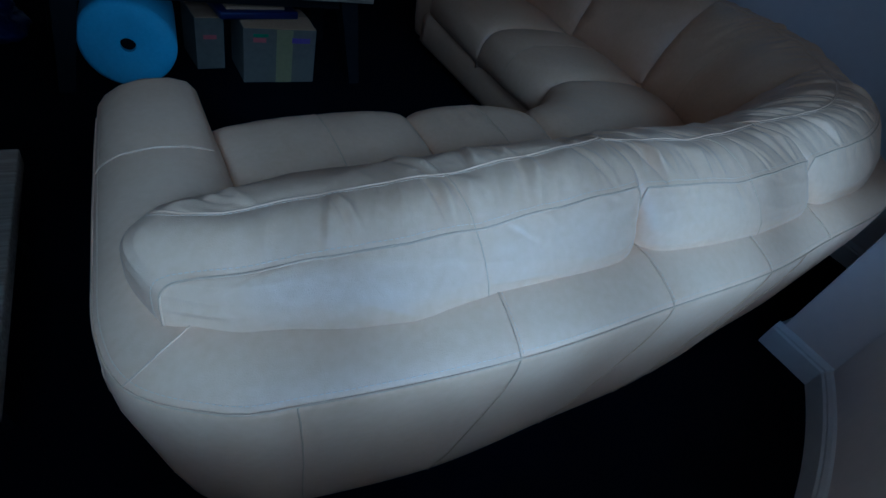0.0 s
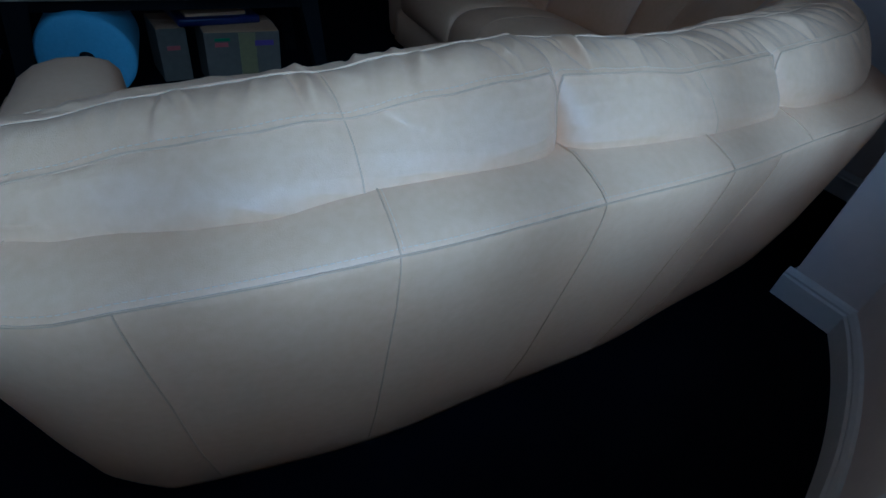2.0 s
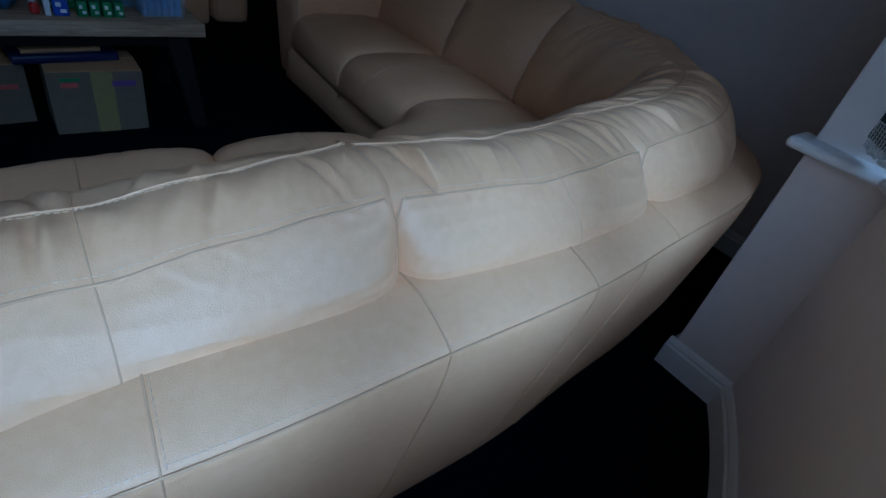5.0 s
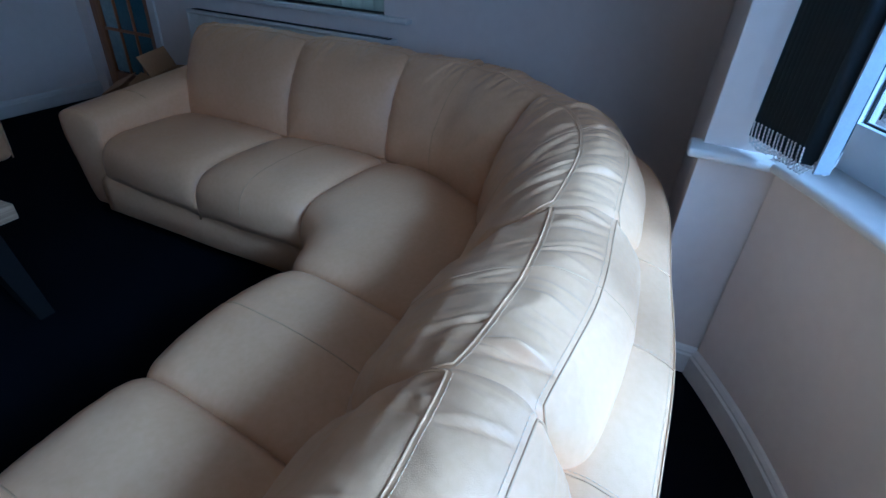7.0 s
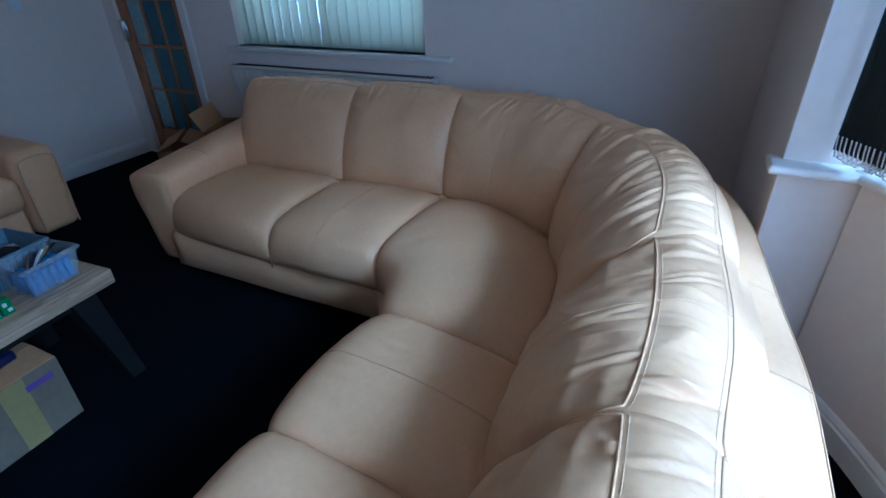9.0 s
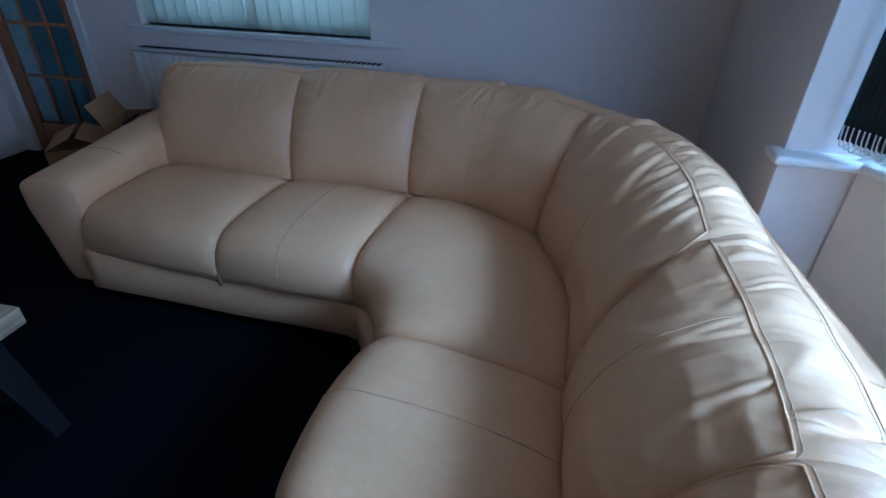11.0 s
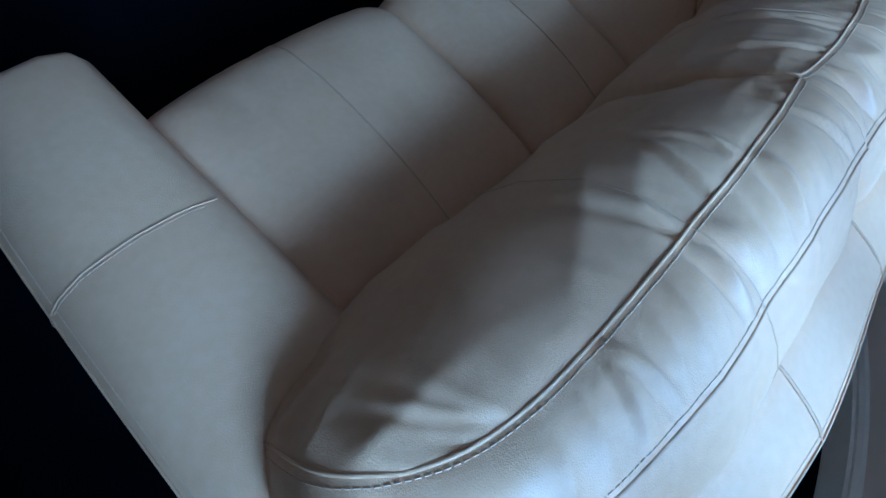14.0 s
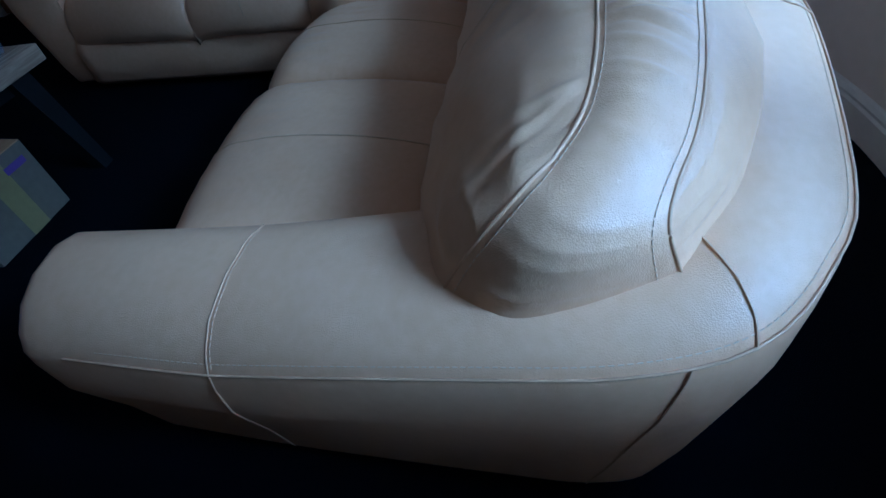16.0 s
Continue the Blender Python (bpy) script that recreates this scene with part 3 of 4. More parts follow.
LIMED = grained("limed_oak_grain", (0.50, 0.37, 0.24), (0.24, 0.155, 0.09), axis=0)
REDPINE = grained("varnished_pine", (0.40, 0.17, 0.06), (0.24, 0.09, 0.03), axis=2, rough=0.35)
GLASS = glass("window_glass")
TEAL = material("obscured_glass", (0.06, 0.16, 0.20), 0.15, color2=(0.03, 0.10, 0.13), grain=60, bump=0.3, bump_scale=60)
# same obscured glass with a pale reflection put into its colour
REFLECTGLASS = material("obscured_glass_with_reflection", (0.34, 0.46, 0.48), 0.12, color2=(0.20, 0.30, 0.33), grain=25, bump=0.3, bump_scale=50)
BLACKCLOTH = material("black_blind_cloth", (0.012, 0.016, 0.02), 0.75, color2=(0.007, 0.010, 0.013), grain=200, bump=0.2, bump_scale=600)
CREAMCLOTH = material("cream_blind_cloth", (0.74, 0.75, 0.65), 0.7, color2=(0.68, 0.69, 0.59), grain=160, bump=0.15, bump_scale=500)
_nt = CREAMCLOTH.node_tree
_out = [n for n in _nt.nodes if n.type == "OUTPUT_MATERIAL"][0]
_tr, _mx = _nt.nodes.new("ShaderNodeBsdfTranslucent"), _nt.nodes.new("ShaderNodeMixShader")
_tr.inputs["Color"].default_value = (0.82, 0.84, 0.72, 1)
_mx.inputs[0].default_value = 0.65
_nt.links.new(_nt.nodes["Principled BSDF"].outputs[0], _mx.inputs[1])
_nt.links.new(_tr.outputs[0], _mx.inputs[2])
_nt.links.new(_mx.outputs[0], _out.inputs["Surface"])
PALECLOTH = material("pale_blue_cloth", (0.42, 0.46, 0.50), 0.7, color2=(0.37, 0.41, 0.45), grain=160)
CHAIN = material("bead_chain", (0.75, 0.72, 0.68), 0.35)
LEAD = material("black_lead", (0.02, 0.02, 0.022), 0.5)
CHROME = material("chrome", (0.7, 0.7, 0.72), 0.2, metal=1.0)
FOAM = material("blue_foam", (0.30, 0.62, 0.78), 0.7, color2=(0.24, 0.54, 0.70), grain=90, bump=0.4, bump_scale=180)
RED = material("red_card", (0.55, 0.025, 0.02), 0.5, color2=(0.46, 0.02, 0.015))
PAPER = material("white_paper", (0.75, 0.75, 0.75), 0.6)
GREEN = material("green_card", (0.02, 0.22, 0.06), 0.4, color2=(0.015, 0.16, 0.045))
BLUE = material("blue_card", (0.02, 0.07, 0.42), 0.35, color2=(0.015, 0.05, 0.33))
BLUETUB = material("blue_bottles", (0.05, 0.26, 0.62), 0.25, color2=(0.03, 0.18, 0.50), grain=20)
CLOUDY = film("cloudy_plastic", (0.62, 0.70, 0.76), 0.2)
BASKET = material("grey_blue_plastic", (0.14, 0.22, 0.28), 0.4, color2=(0.10, 0.17, 0.22))
NAVY = material("navy_plastic", (0.008, 0.012, 0.06), 0.35)
BLUEBAG = material("blue_bag_plastic", (0.05, 0.13, 0.26), 0.2, color2=(0.03, 0.08, 0.18), grain=14)
PINK = material("pink_cloth", (0.62, 0.16, 0.22), 0.55, color2=(0.50, 0.10, 0.14), grain=16)
YELLOW = material("ochre_cloth", (0.48, 0.36, 0.10), 0.6, color2=(0.36, 0.26, 0.08), grain=16)
TEALCLOTH = material("teal_cloth", (0.10, 0.42, 0.42), 0.5, color2=(0.06, 0.28, 0.30), grain=16)
CLEARBAG = film("clear_bag_plastic", (0.55, 0.65, 0.68), 0.35)
ORANGE = material("orange_cloth", (0.75, 0.18, 0.02), 0.6)
BLACKCLOTHES = material("black_cloth", (0.008, 0.008, 0.01), 0.9, bump=0.5, bump_scale=120)
PURPLE = material("purple_print", (0.12, 0.05, 0.24), 0.6)
TAPE = material("brown_tape", (0.30, 0.23, 0.09), 0.35)
BOXGREY = material("pale_printed_card", (0.17, 0.13, 0.085), 0.8, color2=(0.13, 0.10, 0.065), grain=40)
REDPRINT = material("red_print", (0.55, 0.10, 0.08), 0.6)
RUBBER = material("black_rubber", (0.02, 0.02, 0.022), 0.8, bump=0.3, bump_scale=80)
PAVING = material("block_paving", (0.52, 0.42, 0.37), 0.9, color2=(0.40, 0.31, 0.27), grain=25, bump=0.3, bump_scale=60)
BRICK = brickwork("red_brick")
MORTAR = material("mortar", (0.38, 0.34, 0.31), 0.95)
SCRAP = material("galvanised_scrap", (0.55, 0.58, 0.62), 0.45, metal=0.6, color2=(0.40, 0.42, 0.45))
SHEDGREEN = material("dark_green_paint", (0.02, 0.10, 0.10), 0.5)
RUSTRED = material("rust_red_paint", (0.20, 0.05, 0.045), 0.6, color2=(0.14, 0.03, 0.03))
LEAF = material("leaf", (0.06, 0.13, 0.04), 0.6, color2=(0.04, 0.08, 0.03))

# ---- bay window ----
WR = BAY_R + SILL_D
TOP = 2.25


def bar(bm, p, q, w, d, up=(0, 0, 1)):
    """A straight bar of w by d from p to q."""
    p, q = Vector(p), Vector(q)
    z = (q - p).normalized()
    x = Vector(up).cross(z)
    x = x.normalized() if x.length > 1e-3 else Vector((1, 0, 0))
    y = z.cross(x)
    rows = [[c + x * a * w / 2 + y * b * d / 2 for a, b in ((-1, -1), (1, -1), (1, 1), (-1, 1))] for c in (p, q)]
    vs = grid(bm, rows, close=True)
    bm.faces.new(vs[0][::-1]), bm.faces.new(vs[1])
    bmesh.ops.recalc_face_normals(bm, faces=bm.faces[:])
    return bm


def barred(*args, **kw):
    return bar(bmesh.new(), *args, **kw)


NWIN = 5
for n in range(NWIN):
    a0, a1 = -BAY_A + 2 * BAY_A * n / NWIN, -BAY_A + 2 * BAY_A * (n + 1) / NWIN
    L, R = Vector(bay(WR + 0.03, a0, 0)), Vector(bay(WR + 0.03, a1, 0))
    win = tagged(new(f"window_{n + 1}"), "white plastic framed bay window with black lead lines", "window", "bay windows", "structure")
    d = (R - L).normalized()
    inward = Vector((-d.y, d.x, 0))

    def at(u, z, o=0.0):
        return L.lerp(R, u) + Vector((0, 0, z)) + inward * o

    w = (R - L).length
    e = 0.02 / w
    for u0, z0, u1, z1 in ((e, SILL_Z, e, TOP), (1 - e, SILL_Z, 1 - e, TOP)):
        part("post", barred(at(u0, z0), at(u1, z1), 0.04, 0.07, up=inward), PVC, win, "", False)
    for z in (SILL_Z + 0.035, TOP - 0.03, 1.86):
        part("rail", barred(at(0.02, z), at(0.98, z), 0.066, 0.07), PVC, win, "", False)
    s0, s1, zb, zt = 0.06 / w, 1 - 0.06 / w, SILL_Z + 0.105, 1.79
    for p, q in ((at(s0, zb - 0.035, 0.022), at(s0, zt + 0.035, 0.022)), (at(s1, zb - 0.035, 0.022), at(s1, zt + 0.035, 0.022))):
        part("sash_stile", barred(p, q, 0.042, 0.055, up=inward), PVC, win, "", False)
    for z in (zb, zt):
        part("sash_rail", barred(at(s0 + 0.02 / w, z, 0.022), at(s1 - 0.02 / w, z, 0.022), 0.055, 0.058), PVC, win, "", False)
    bm = bmesh.new()
    box(bm, 0, w - 0.13, -0.002, 0.002, 0, zt - zb, bevel=0)
    pane = part("pane", bm, GLASS, win, "clear glass pane", False)
    pane.matrix_world = Matrix.Translation(at(0.065 / w, zb, 0.02)) @ pose(0, 0, 0, 0, 0, math.degrees(math.atan2(d.y, d.x)))
    pane.visible_shadow = False
    # black gasket and lead lines on the pane
    g0, g1 = s0 + 0.024 / w, s1 - 0.024 / w
    bm = bmesh.new()
    for p, q in (((g0, zb + 0.03), (g1, zb + 0.03)), ((g0, zt - 0.03), (g1, zt - 0.03)), ((g0, zb + 0.03), (g0, zt - 0.03)), ((g1, zb + 0.03), (g1, zt - 0.03))):
        bar(bm, at(p[0], p[1], 0.026), at(q[0], q[1], 0.026), 0.008, 0.008)
    part("gasket", bm, LEAD, win, "black rubber gasket", False)
    bm = bmesh.new()
    i0, i1, iz0, iz1 = g0 + 0.075 / w, g1 - 0.075 / w, zb + 0.105, zt - 0.10
    lines = [[(i0 + 0.06 / w, iz0), (i1 - 0.06 / w, iz0)], [(i0, iz0 + 0.06), (i0, iz1 - 0.06)], [(i1, iz0 + 0.06), (i1, iz1 - 0.06)], [(i0 + 0.06 / w, iz1), (i1 - 0.06 / w, iz1)]]
    for cu, cz, su, sz in ((i0, iz0, 1, 1), (i1, iz0, -1, 1), (i0, iz1, 1, -1), (i1, iz1, -1, -1)):
        lines.append([(cu + su * 0.06 * (1 - math.cos(t)) / w, cz + sz * 0.06 * (1 - math.sin(t))) for t in np.linspace(0, math.pi / 2, 7)])
    lines += [[((i0 + i1) / 2, zb + 0.03), ((i0 + i1) / 2, iz0)], [(g0, iz0 + 0.2), (i0, iz0 + 0.2)], [(g1, iz0 + 0.2), (i1, iz0 + 0.2)]]
    for line in lines:
        for p, q in zip(line, line[1:]):
            bar(bm, at(p[0], p[1], 0.027), at(q[0], q[1], 0.027), 0.007, 0.005)
    part("lead_lines", bm, LEAD, win, "black lead lines with curved corners", False)
    handle = part("handle", box(bmesh.new(), -0.012, 0.012, -0.012, 0.012, -0.06, 0.06, bevel=0.005), PVC, win, "white lever handle")
    handle.matrix_world = Matrix.Translation(at(s0, 1.35, 0.065))

# bunched vertical blinds at the end of the bay
def sheer(m, amount):
    """Cloth that lets some daylight through."""
    nt = m.node_tree
    b = nt.nodes["Principled BSDF"]
    tr, mix = nt.nodes.new("ShaderNodeBsdfTranslucent"), nt.nodes.new("ShaderNodeMixShader")
    tr.inputs["Color"].default_value = (0.35, 0.75, 0.85, 1) if amount < 0.4 else (0.9, 0.88, 0.75, 1)
    mix.inputs[0].default_value = amount
    nt.links.new(b.outputs[0], mix.inputs[1])
    nt.links.new(tr.outputs[0], mix.inputs[2])
    nt.links.new(mix.outputs[0], nt.nodes["Material Output"].inputs[0])


sheer(BLACKCLOTH, 0.14)
sheer(CREAMCLOTH, 0.5)
blind = thing("vertical_blind", "bunched black vertical blind with white bead chain over the sill", "blind", "vertical blinds")
part("headrail", arc_rows(BAY_R - 0.09, BAY_R - 0.05, TOP - 0.05, TOP - 0.005), PVC, blind, "white curved headrail")
random.seed(7)
NSL = 14
for i in range(NSL):
    a = BAY_A + 0.006 - 0.0072 * i
    x, y, _ = bay(BAY_R - 0.075, a, 0)
    slat = bmesh.new()
    yaw = math.degrees(a) + 72 + random.uniform(-6, 6)
    rows = []
    for f in np.linspace(-1, 1, 7):
        rows.append([(f * 0.0445, 0.006 * (1 - f * f), z) for z in (0.945, 1.6, TOP - 0.05)])
    grid(slat, rows)
    ob = part("slat", slat, BLACKCLOTH, blind)
    ob.matrix_world = pose(x, y, 0, 0, 0, yaw)
    mod = ob.modifiers.new("thick", "SOLIDIFY")
    mod.thickness = 0.0012
    ch = bmesh.new()
    for s_ in (-1, 1):
        pts = [(s_ * 0.043, 0.002, 0.985), (s_ * 0.040, 0.004, 0.95), (s_ * 0.030 + 0.008, 0.012 + 0.004 * i % 0.01, 0.925 + random.uniform(-0.006, 0.006)), (s_ * 0.015, 0.016, 0.94), (s_ * 0.006, 0.01, 0.955)]
        tube(ch, spline(pts, 14), 0.0017, 5)
        for p in spline(pts, 14):
            bmesh.ops.create_icosphere(ch, subdivisions=1, radius=0.0034, matrix=Matrix.Translation(p))
    c = part("bead_chain", ch, CHAIN, ob, "white bead chain")
end_post = tagged(part("blind_end_slat", barred((*bay(BAY_R - 0.07, BAY_A - 0.098, 0)[:2], 0.93), (*bay(BAY_R - 0.07, BAY_A - 0.098, 0)[:2], TOP - 0.05), 0.042, 0.006, up=(0.9, 0.42, 0)), PALECLOTH, None, "", False), "pale vertical slat beside the bunched black blind", "blind slat")

# ---- east wall: window, sill, radiator, door ----
window_e = tagged(new("window_east"), "white window behind closed cream vertical blinds", "window", kind="structure")
for y in (1.70, 2.41, 3.12):
    part("post", boxed(ROOM_X1 + 0.12, ROOM_X1 + 0.19, y - 0.03, y + 0.03, 0.945, 2.1), PVC, window_e)
for z in (0.975, 2.07):
    part("rail", boxed(ROOM_X1 + 0.122, ROOM_X1 + 0.188, 1.67, 3.15, z - 0.03, z + 0.03), PVC, window_e)
for y0, y1 in ((1.73, 2.38), (2.44, 3.09)):
    pn = part("pane", boxed(ROOM_X1 + 0.15, ROOM_X1 + 0.156, y0, y1, 1.005, 2.04, bevel=0), GLASS, window_e, "", False)
    pn.visible_shadow = False
structure("sill_east", boxed(ROOM_X1 - 0.06, ROOM_X1 + 0.12, 1.485, 3.21, 0.915, 0.945, bevel=0.008), WHITE, "white painted window board", "sill")
blind_e = thing("vertical_blind", "closed cream vertical blind hanging in the side window", "blind", "vertical blinds")
part("headrail", boxed(ROOM_X1 + 0.02, ROOM_X1 + 0.06, 1.68, 3.14, 2.05, 2.09), PVC, blind_e)
for i in range(19):
    slat = bmesh.new()
    grid(slat, [[(f * 0.0445, 0.007 * (1 - f * f), z) for z in (0.952, 1.5, 2.05)] for f in np.linspace(-1, 1, 6)])
    ob = part("slat", slat, CREAMCLOTH, blind_e)
    ob.matrix_world = pose(ROOM_X1 + 0.045, 1.73 + i * 0.0765, 0, 0, 0, 79 + random.uniform(-6, 6))
    ob.modifiers.new("thick", "SOLIDIFY").thickness = 0.0015

radiator = thing("radiator", "white ribbed panel radiator on the wall behind the sofa", "radiator")
bm = bmesh.new()
rows = []
for i in range(121):
    y = 1.58 + 1.60 * i / 120
    o = 0.006 * math.sin(i * math.pi / 2.0)
    rows.append([(ROOM_X1 - 0.085 + o, y, z) for z in (0.22, 0.80)])
grid(bm, rows)
ob = part("panel", bm, WHITE, radiator)
ob.modifiers.new("thick", "SOLIDIFY").thickness = 0.012
top = part("grille", boxed(ROOM_X1 - 0.09, ROOM_X1 - 0.012, 1.575, 3.185, 0.806, 0.826, bevel=0.003), WHITE, radiator)
# black strips on the solid top, painted for the shade inside the slots
for i in range(52):
    y = 1.60 + i * 0.030
    part("grille_slot_shade", boxed(ROOM_X1 - 0.075, ROOM_X1 - 0.025, y, y + 0.016, 0.8255, 0.829, bevel=0), BLACKWOOD_AND_SHADE, radiator, "", False)
for y in (1.575, 3.175):
    part("end_panel", boxed(ROOM_X1 - 0.088, ROOM_X1 - 0.014, y, y + 0.012, 0.22, 0.805), WHITE, radiator)
part("valve", boxed(ROOM_X1 - 0.06, ROOM_X1 - 0.03, 1.53, 1.57, 0.24, 0.32, bevel=0.01), CHROME, radiator)

door = tagged(new("door_1"), "varnished pine door with small obscured glass panes, closed", "door", kind="structure")
DY0, DY1 = 3.66, 4.38
part("stile", boxed(ROOM_X1 + 0.03, ROOM_X1 + 0.07, DY0 + 0.005, DY0 + 0.10, 0.01, 2.02), REDPINE, door)
part("stile", boxed(ROOM_X1 + 0.03, ROOM_X1 + 0.07, DY1 - 0.10, DY1 - 0.005, 0.01, 2.02), REDPINE, door)
part("rail", boxed(ROOM_X1 + 0.032, ROOM_X1 + 0.068, DY0 + 0.10, DY1 - 0.10, 0.01, 0.22), REDPINE, door)
part("rail", boxed(ROOM_X1 + 0.032, ROOM_X1 + 0.068, DY0 + 0.10, DY1 - 0.10, 1.91, 2.02), REDPINE, door)
pw, ph = (DY1 - DY0 - 0.2) / 3, 1.69 / 5
for c in range(1, 3):
    y = DY0 + 0.10 + c * pw
    part("glazing_bar", boxed(ROOM_X1 + 0.034, ROOM_X1 + 0.066, y - 0.011, y + 0.011, 0.22, 1.91), REDPINE, door)
for r in range(1, 5):
    z = 0.22 + r * ph
    part("glazing_bar", boxed(ROOM_X1 + 0.033, ROOM_X1 + 0.067, DY0 + 0.10, DY1 - 0.10, z - 0.011, z + 0.011), REDPINE, door)
for c in range(3):
    for r in range(5):
        y, z = DY0 + 0.10 + c * pw, 0.22 + r * ph
        # the column at the handle side is painted paler, as if reflecting
        part("pane", boxed(ROOM_X1 + 0.047, ROOM_X1 + 0.053, y + 0.011, y + pw - 0.011, z + 0.011, z + ph - 0.011, bevel=0), REFLECTGLASS if c == 2 else TEAL, door, "obscured glass pane", False)
h = part("door_handle", boxed(ROOM_X1 - 0.02, ROOM_X1 + 0.03, DY1 - 0.075, DY1 - 0.035, 0.93, 1.09, bevel=0.008), CHROME, door)
for y0, y1, z0, z1 in ((DY0 - 0.07, DY0, 0, 2.03), (DY0 - 0.07, DY1 + 0.045, 2.03, 2.10)):
    structure("trim_door", boxed(ROOM_X1 - 0.018, ROOM_X1 + 0.004, y0, y1, z0, z1, bevel=0.006), WHITE, "white painted door architrave", "trim")
# added black sheet: the unlit space behind the door, put in as colour
structure("door_backing", boxed(ROOM_X1 + 0.16, ROOM_X1 + 0.22, DY0 - 0.02, DY1 + 0.02, 0, 2.05, bevel=0), BLACKWOOD_AND_SHADE, "black sheet standing in for the darkness behind the door", "backdrop")
switch = thing("light_switch", "white plastic light switch on the wall", "switch")
part("plate", boxed(2.64, 2.72, ROOM_Y1 - 0.010, ROOM_Y1 - 0.001, 1.20, 1.28, bevel=0.003), PVC, switch)
part("rocker", boxed(2.67, 2.69, ROOM_Y1 - 0.015, ROOM_Y1 - 0.009, 1.225, 1.255, bevel=0.002), PVC, switch)


# ---- armchair ----
def puff(x0, x1, y0, y1, z0, z1, r=0.06, crown=0.02, seed=0):
    """A padded block: rounded edges, swollen faces."""
    bm = bmesh.new()
    box(bm, x0, x1, y0, y1, z0, z1, bevel=r, seg=5)
    bmesh.ops.subdivide_edges(bm, edges=[e for e in bm.edges if e.calc_length() > 0.12], cuts=6, use_grid_fill=True)
    c = Vector(((x0 + x1) / 2, (y0 + y1) / 2, (z0 + z1) / 2))
    hx, hy, hz = (x1 - x0) / 2, (y1 - y0) / 2, (z1 - z0) / 2
    for v in bm.verts:
        d = v.co - c
        fx, fy, fz = abs(d.x / hx), abs(d.y / hy), abs(d.z / hz)
        k = crown + 0.006 * noise.noise(v.co * 7 + Vector((seed, 0, 0)))
        v.co += Vector((math.copysign(k, d.x) * (1 - fy ** 2) * (1 - fz ** 2) * (fx > 0.9), math.copysign(k, d.y) * (1 - fx ** 2) * (1 - fz ** 2) * (fy > 0.9), math.copysign(k, d.z) * (1 - fx ** 2) * (1 - fy ** 2) * (fz > 0.9)))
    return bm


chair = thing("armchair", "cream leather armchair matching the corner sofa", "armchair", at=(1.575, 3.98, 0), turn=0)
part("base_panel", puff(-0.24, 0.24, -0.42, 0.30, 0.03, 0.25, 0.03, 0.005), LEATHER, chair)
part("seat_cushion", puff(-0.26, 0.26, -0.46, 0.20, 0.24, 0.44, 0.06, 0.02), LEATHER, chair)
part("backrest", puff(-0.48, 0.48, 0.20, 0.40, 0.05, 0.70, 0.07, 0.01), LEATHER, chair)
part("back_cushion", puff(-0.27, 0.27, 0.02, 0.25, 0.42, 0.86, 0.08, 0.03, 3), LEATHER, chair)
for sx in (-1, 1):
    x0, x1 = sorted((sx * 0.26, sx * 0.52))
    arm = part("arm", puff(x0, x1, -0.42, 0.28, 0.04, 0.56, 0.06, 0.01, sx), LEATHER, chair)
    bm = bmesh.new()
    tube(bm, spline([(x0 + 0.03, -0.425, 0.06), (x0 + 0.03, -0.432, 0.44), (x0 + 0.06, -0.43, 0.51), (x1 - 0.06, -0.43, 0.51), (x1 - 0.03, -0.432, 0.44), (x1 - 0.03, -0.425, 0.06)], 40), 0.005)
    part("piping", bm, SEAM, arm)

# ---- coffee table ----
table = thing("coffee_table", "limed oak coffee table with thick top and black splayed legs", "table", at=(0.632, 2.283, 0), turn=3)
part("tabletop", boxed(-0.69, 0.69, -0.31, 0.31, 0.432, 0.49, bevel=0.004), LIMED, table, "thick limed oak top")
for sx in (-1, 1):
    for sy in (-1, 1):
        bm = bmesh.new()
        rows = [[(sx * (0.58 + 0.07 * f) + a * (0.045 - 0.017 * f), sy * (0.22 + 0.045 * f) + b * (0.045 - 0.017 * f), 0.4315 - 0.4315 * f) for a, b in ((-1, -1), (1, -1), (1, 1), (-1, 1))] for f in (0, 0.5, 1)]
        vs = grid(bm, rows, close=True)
        bm.faces.new(vs[0]), bm.faces.new(vs[-1])
        bmesh.ops.recalc_face_normals(bm, faces=bm.faces[:])
        part("leg", bm, BLACKWOOD_AND_SHADE, table, "tapered black wooden leg", False)
part("apron", boxed(-0.58, 0.58, -0.235, -0.215, 0.37, 0.4315), BLACKWOOD_AND_SHADE, table)
part("apron", boxed(-0.58, 0.58, 0.215, 0.235, 0.37, 0.4315), BLACKWOOD_AND_SHADE, table)
TT = table.matrix_world.copy()


def on_table(name, label, category, x, y, turn=0, group=""):
    ob = new(name)
    ob.matrix_world = TT @ pose(x * 1.15, y, 0.4905, 0, 0, turn)
    return tagged(ob, label, category, group)


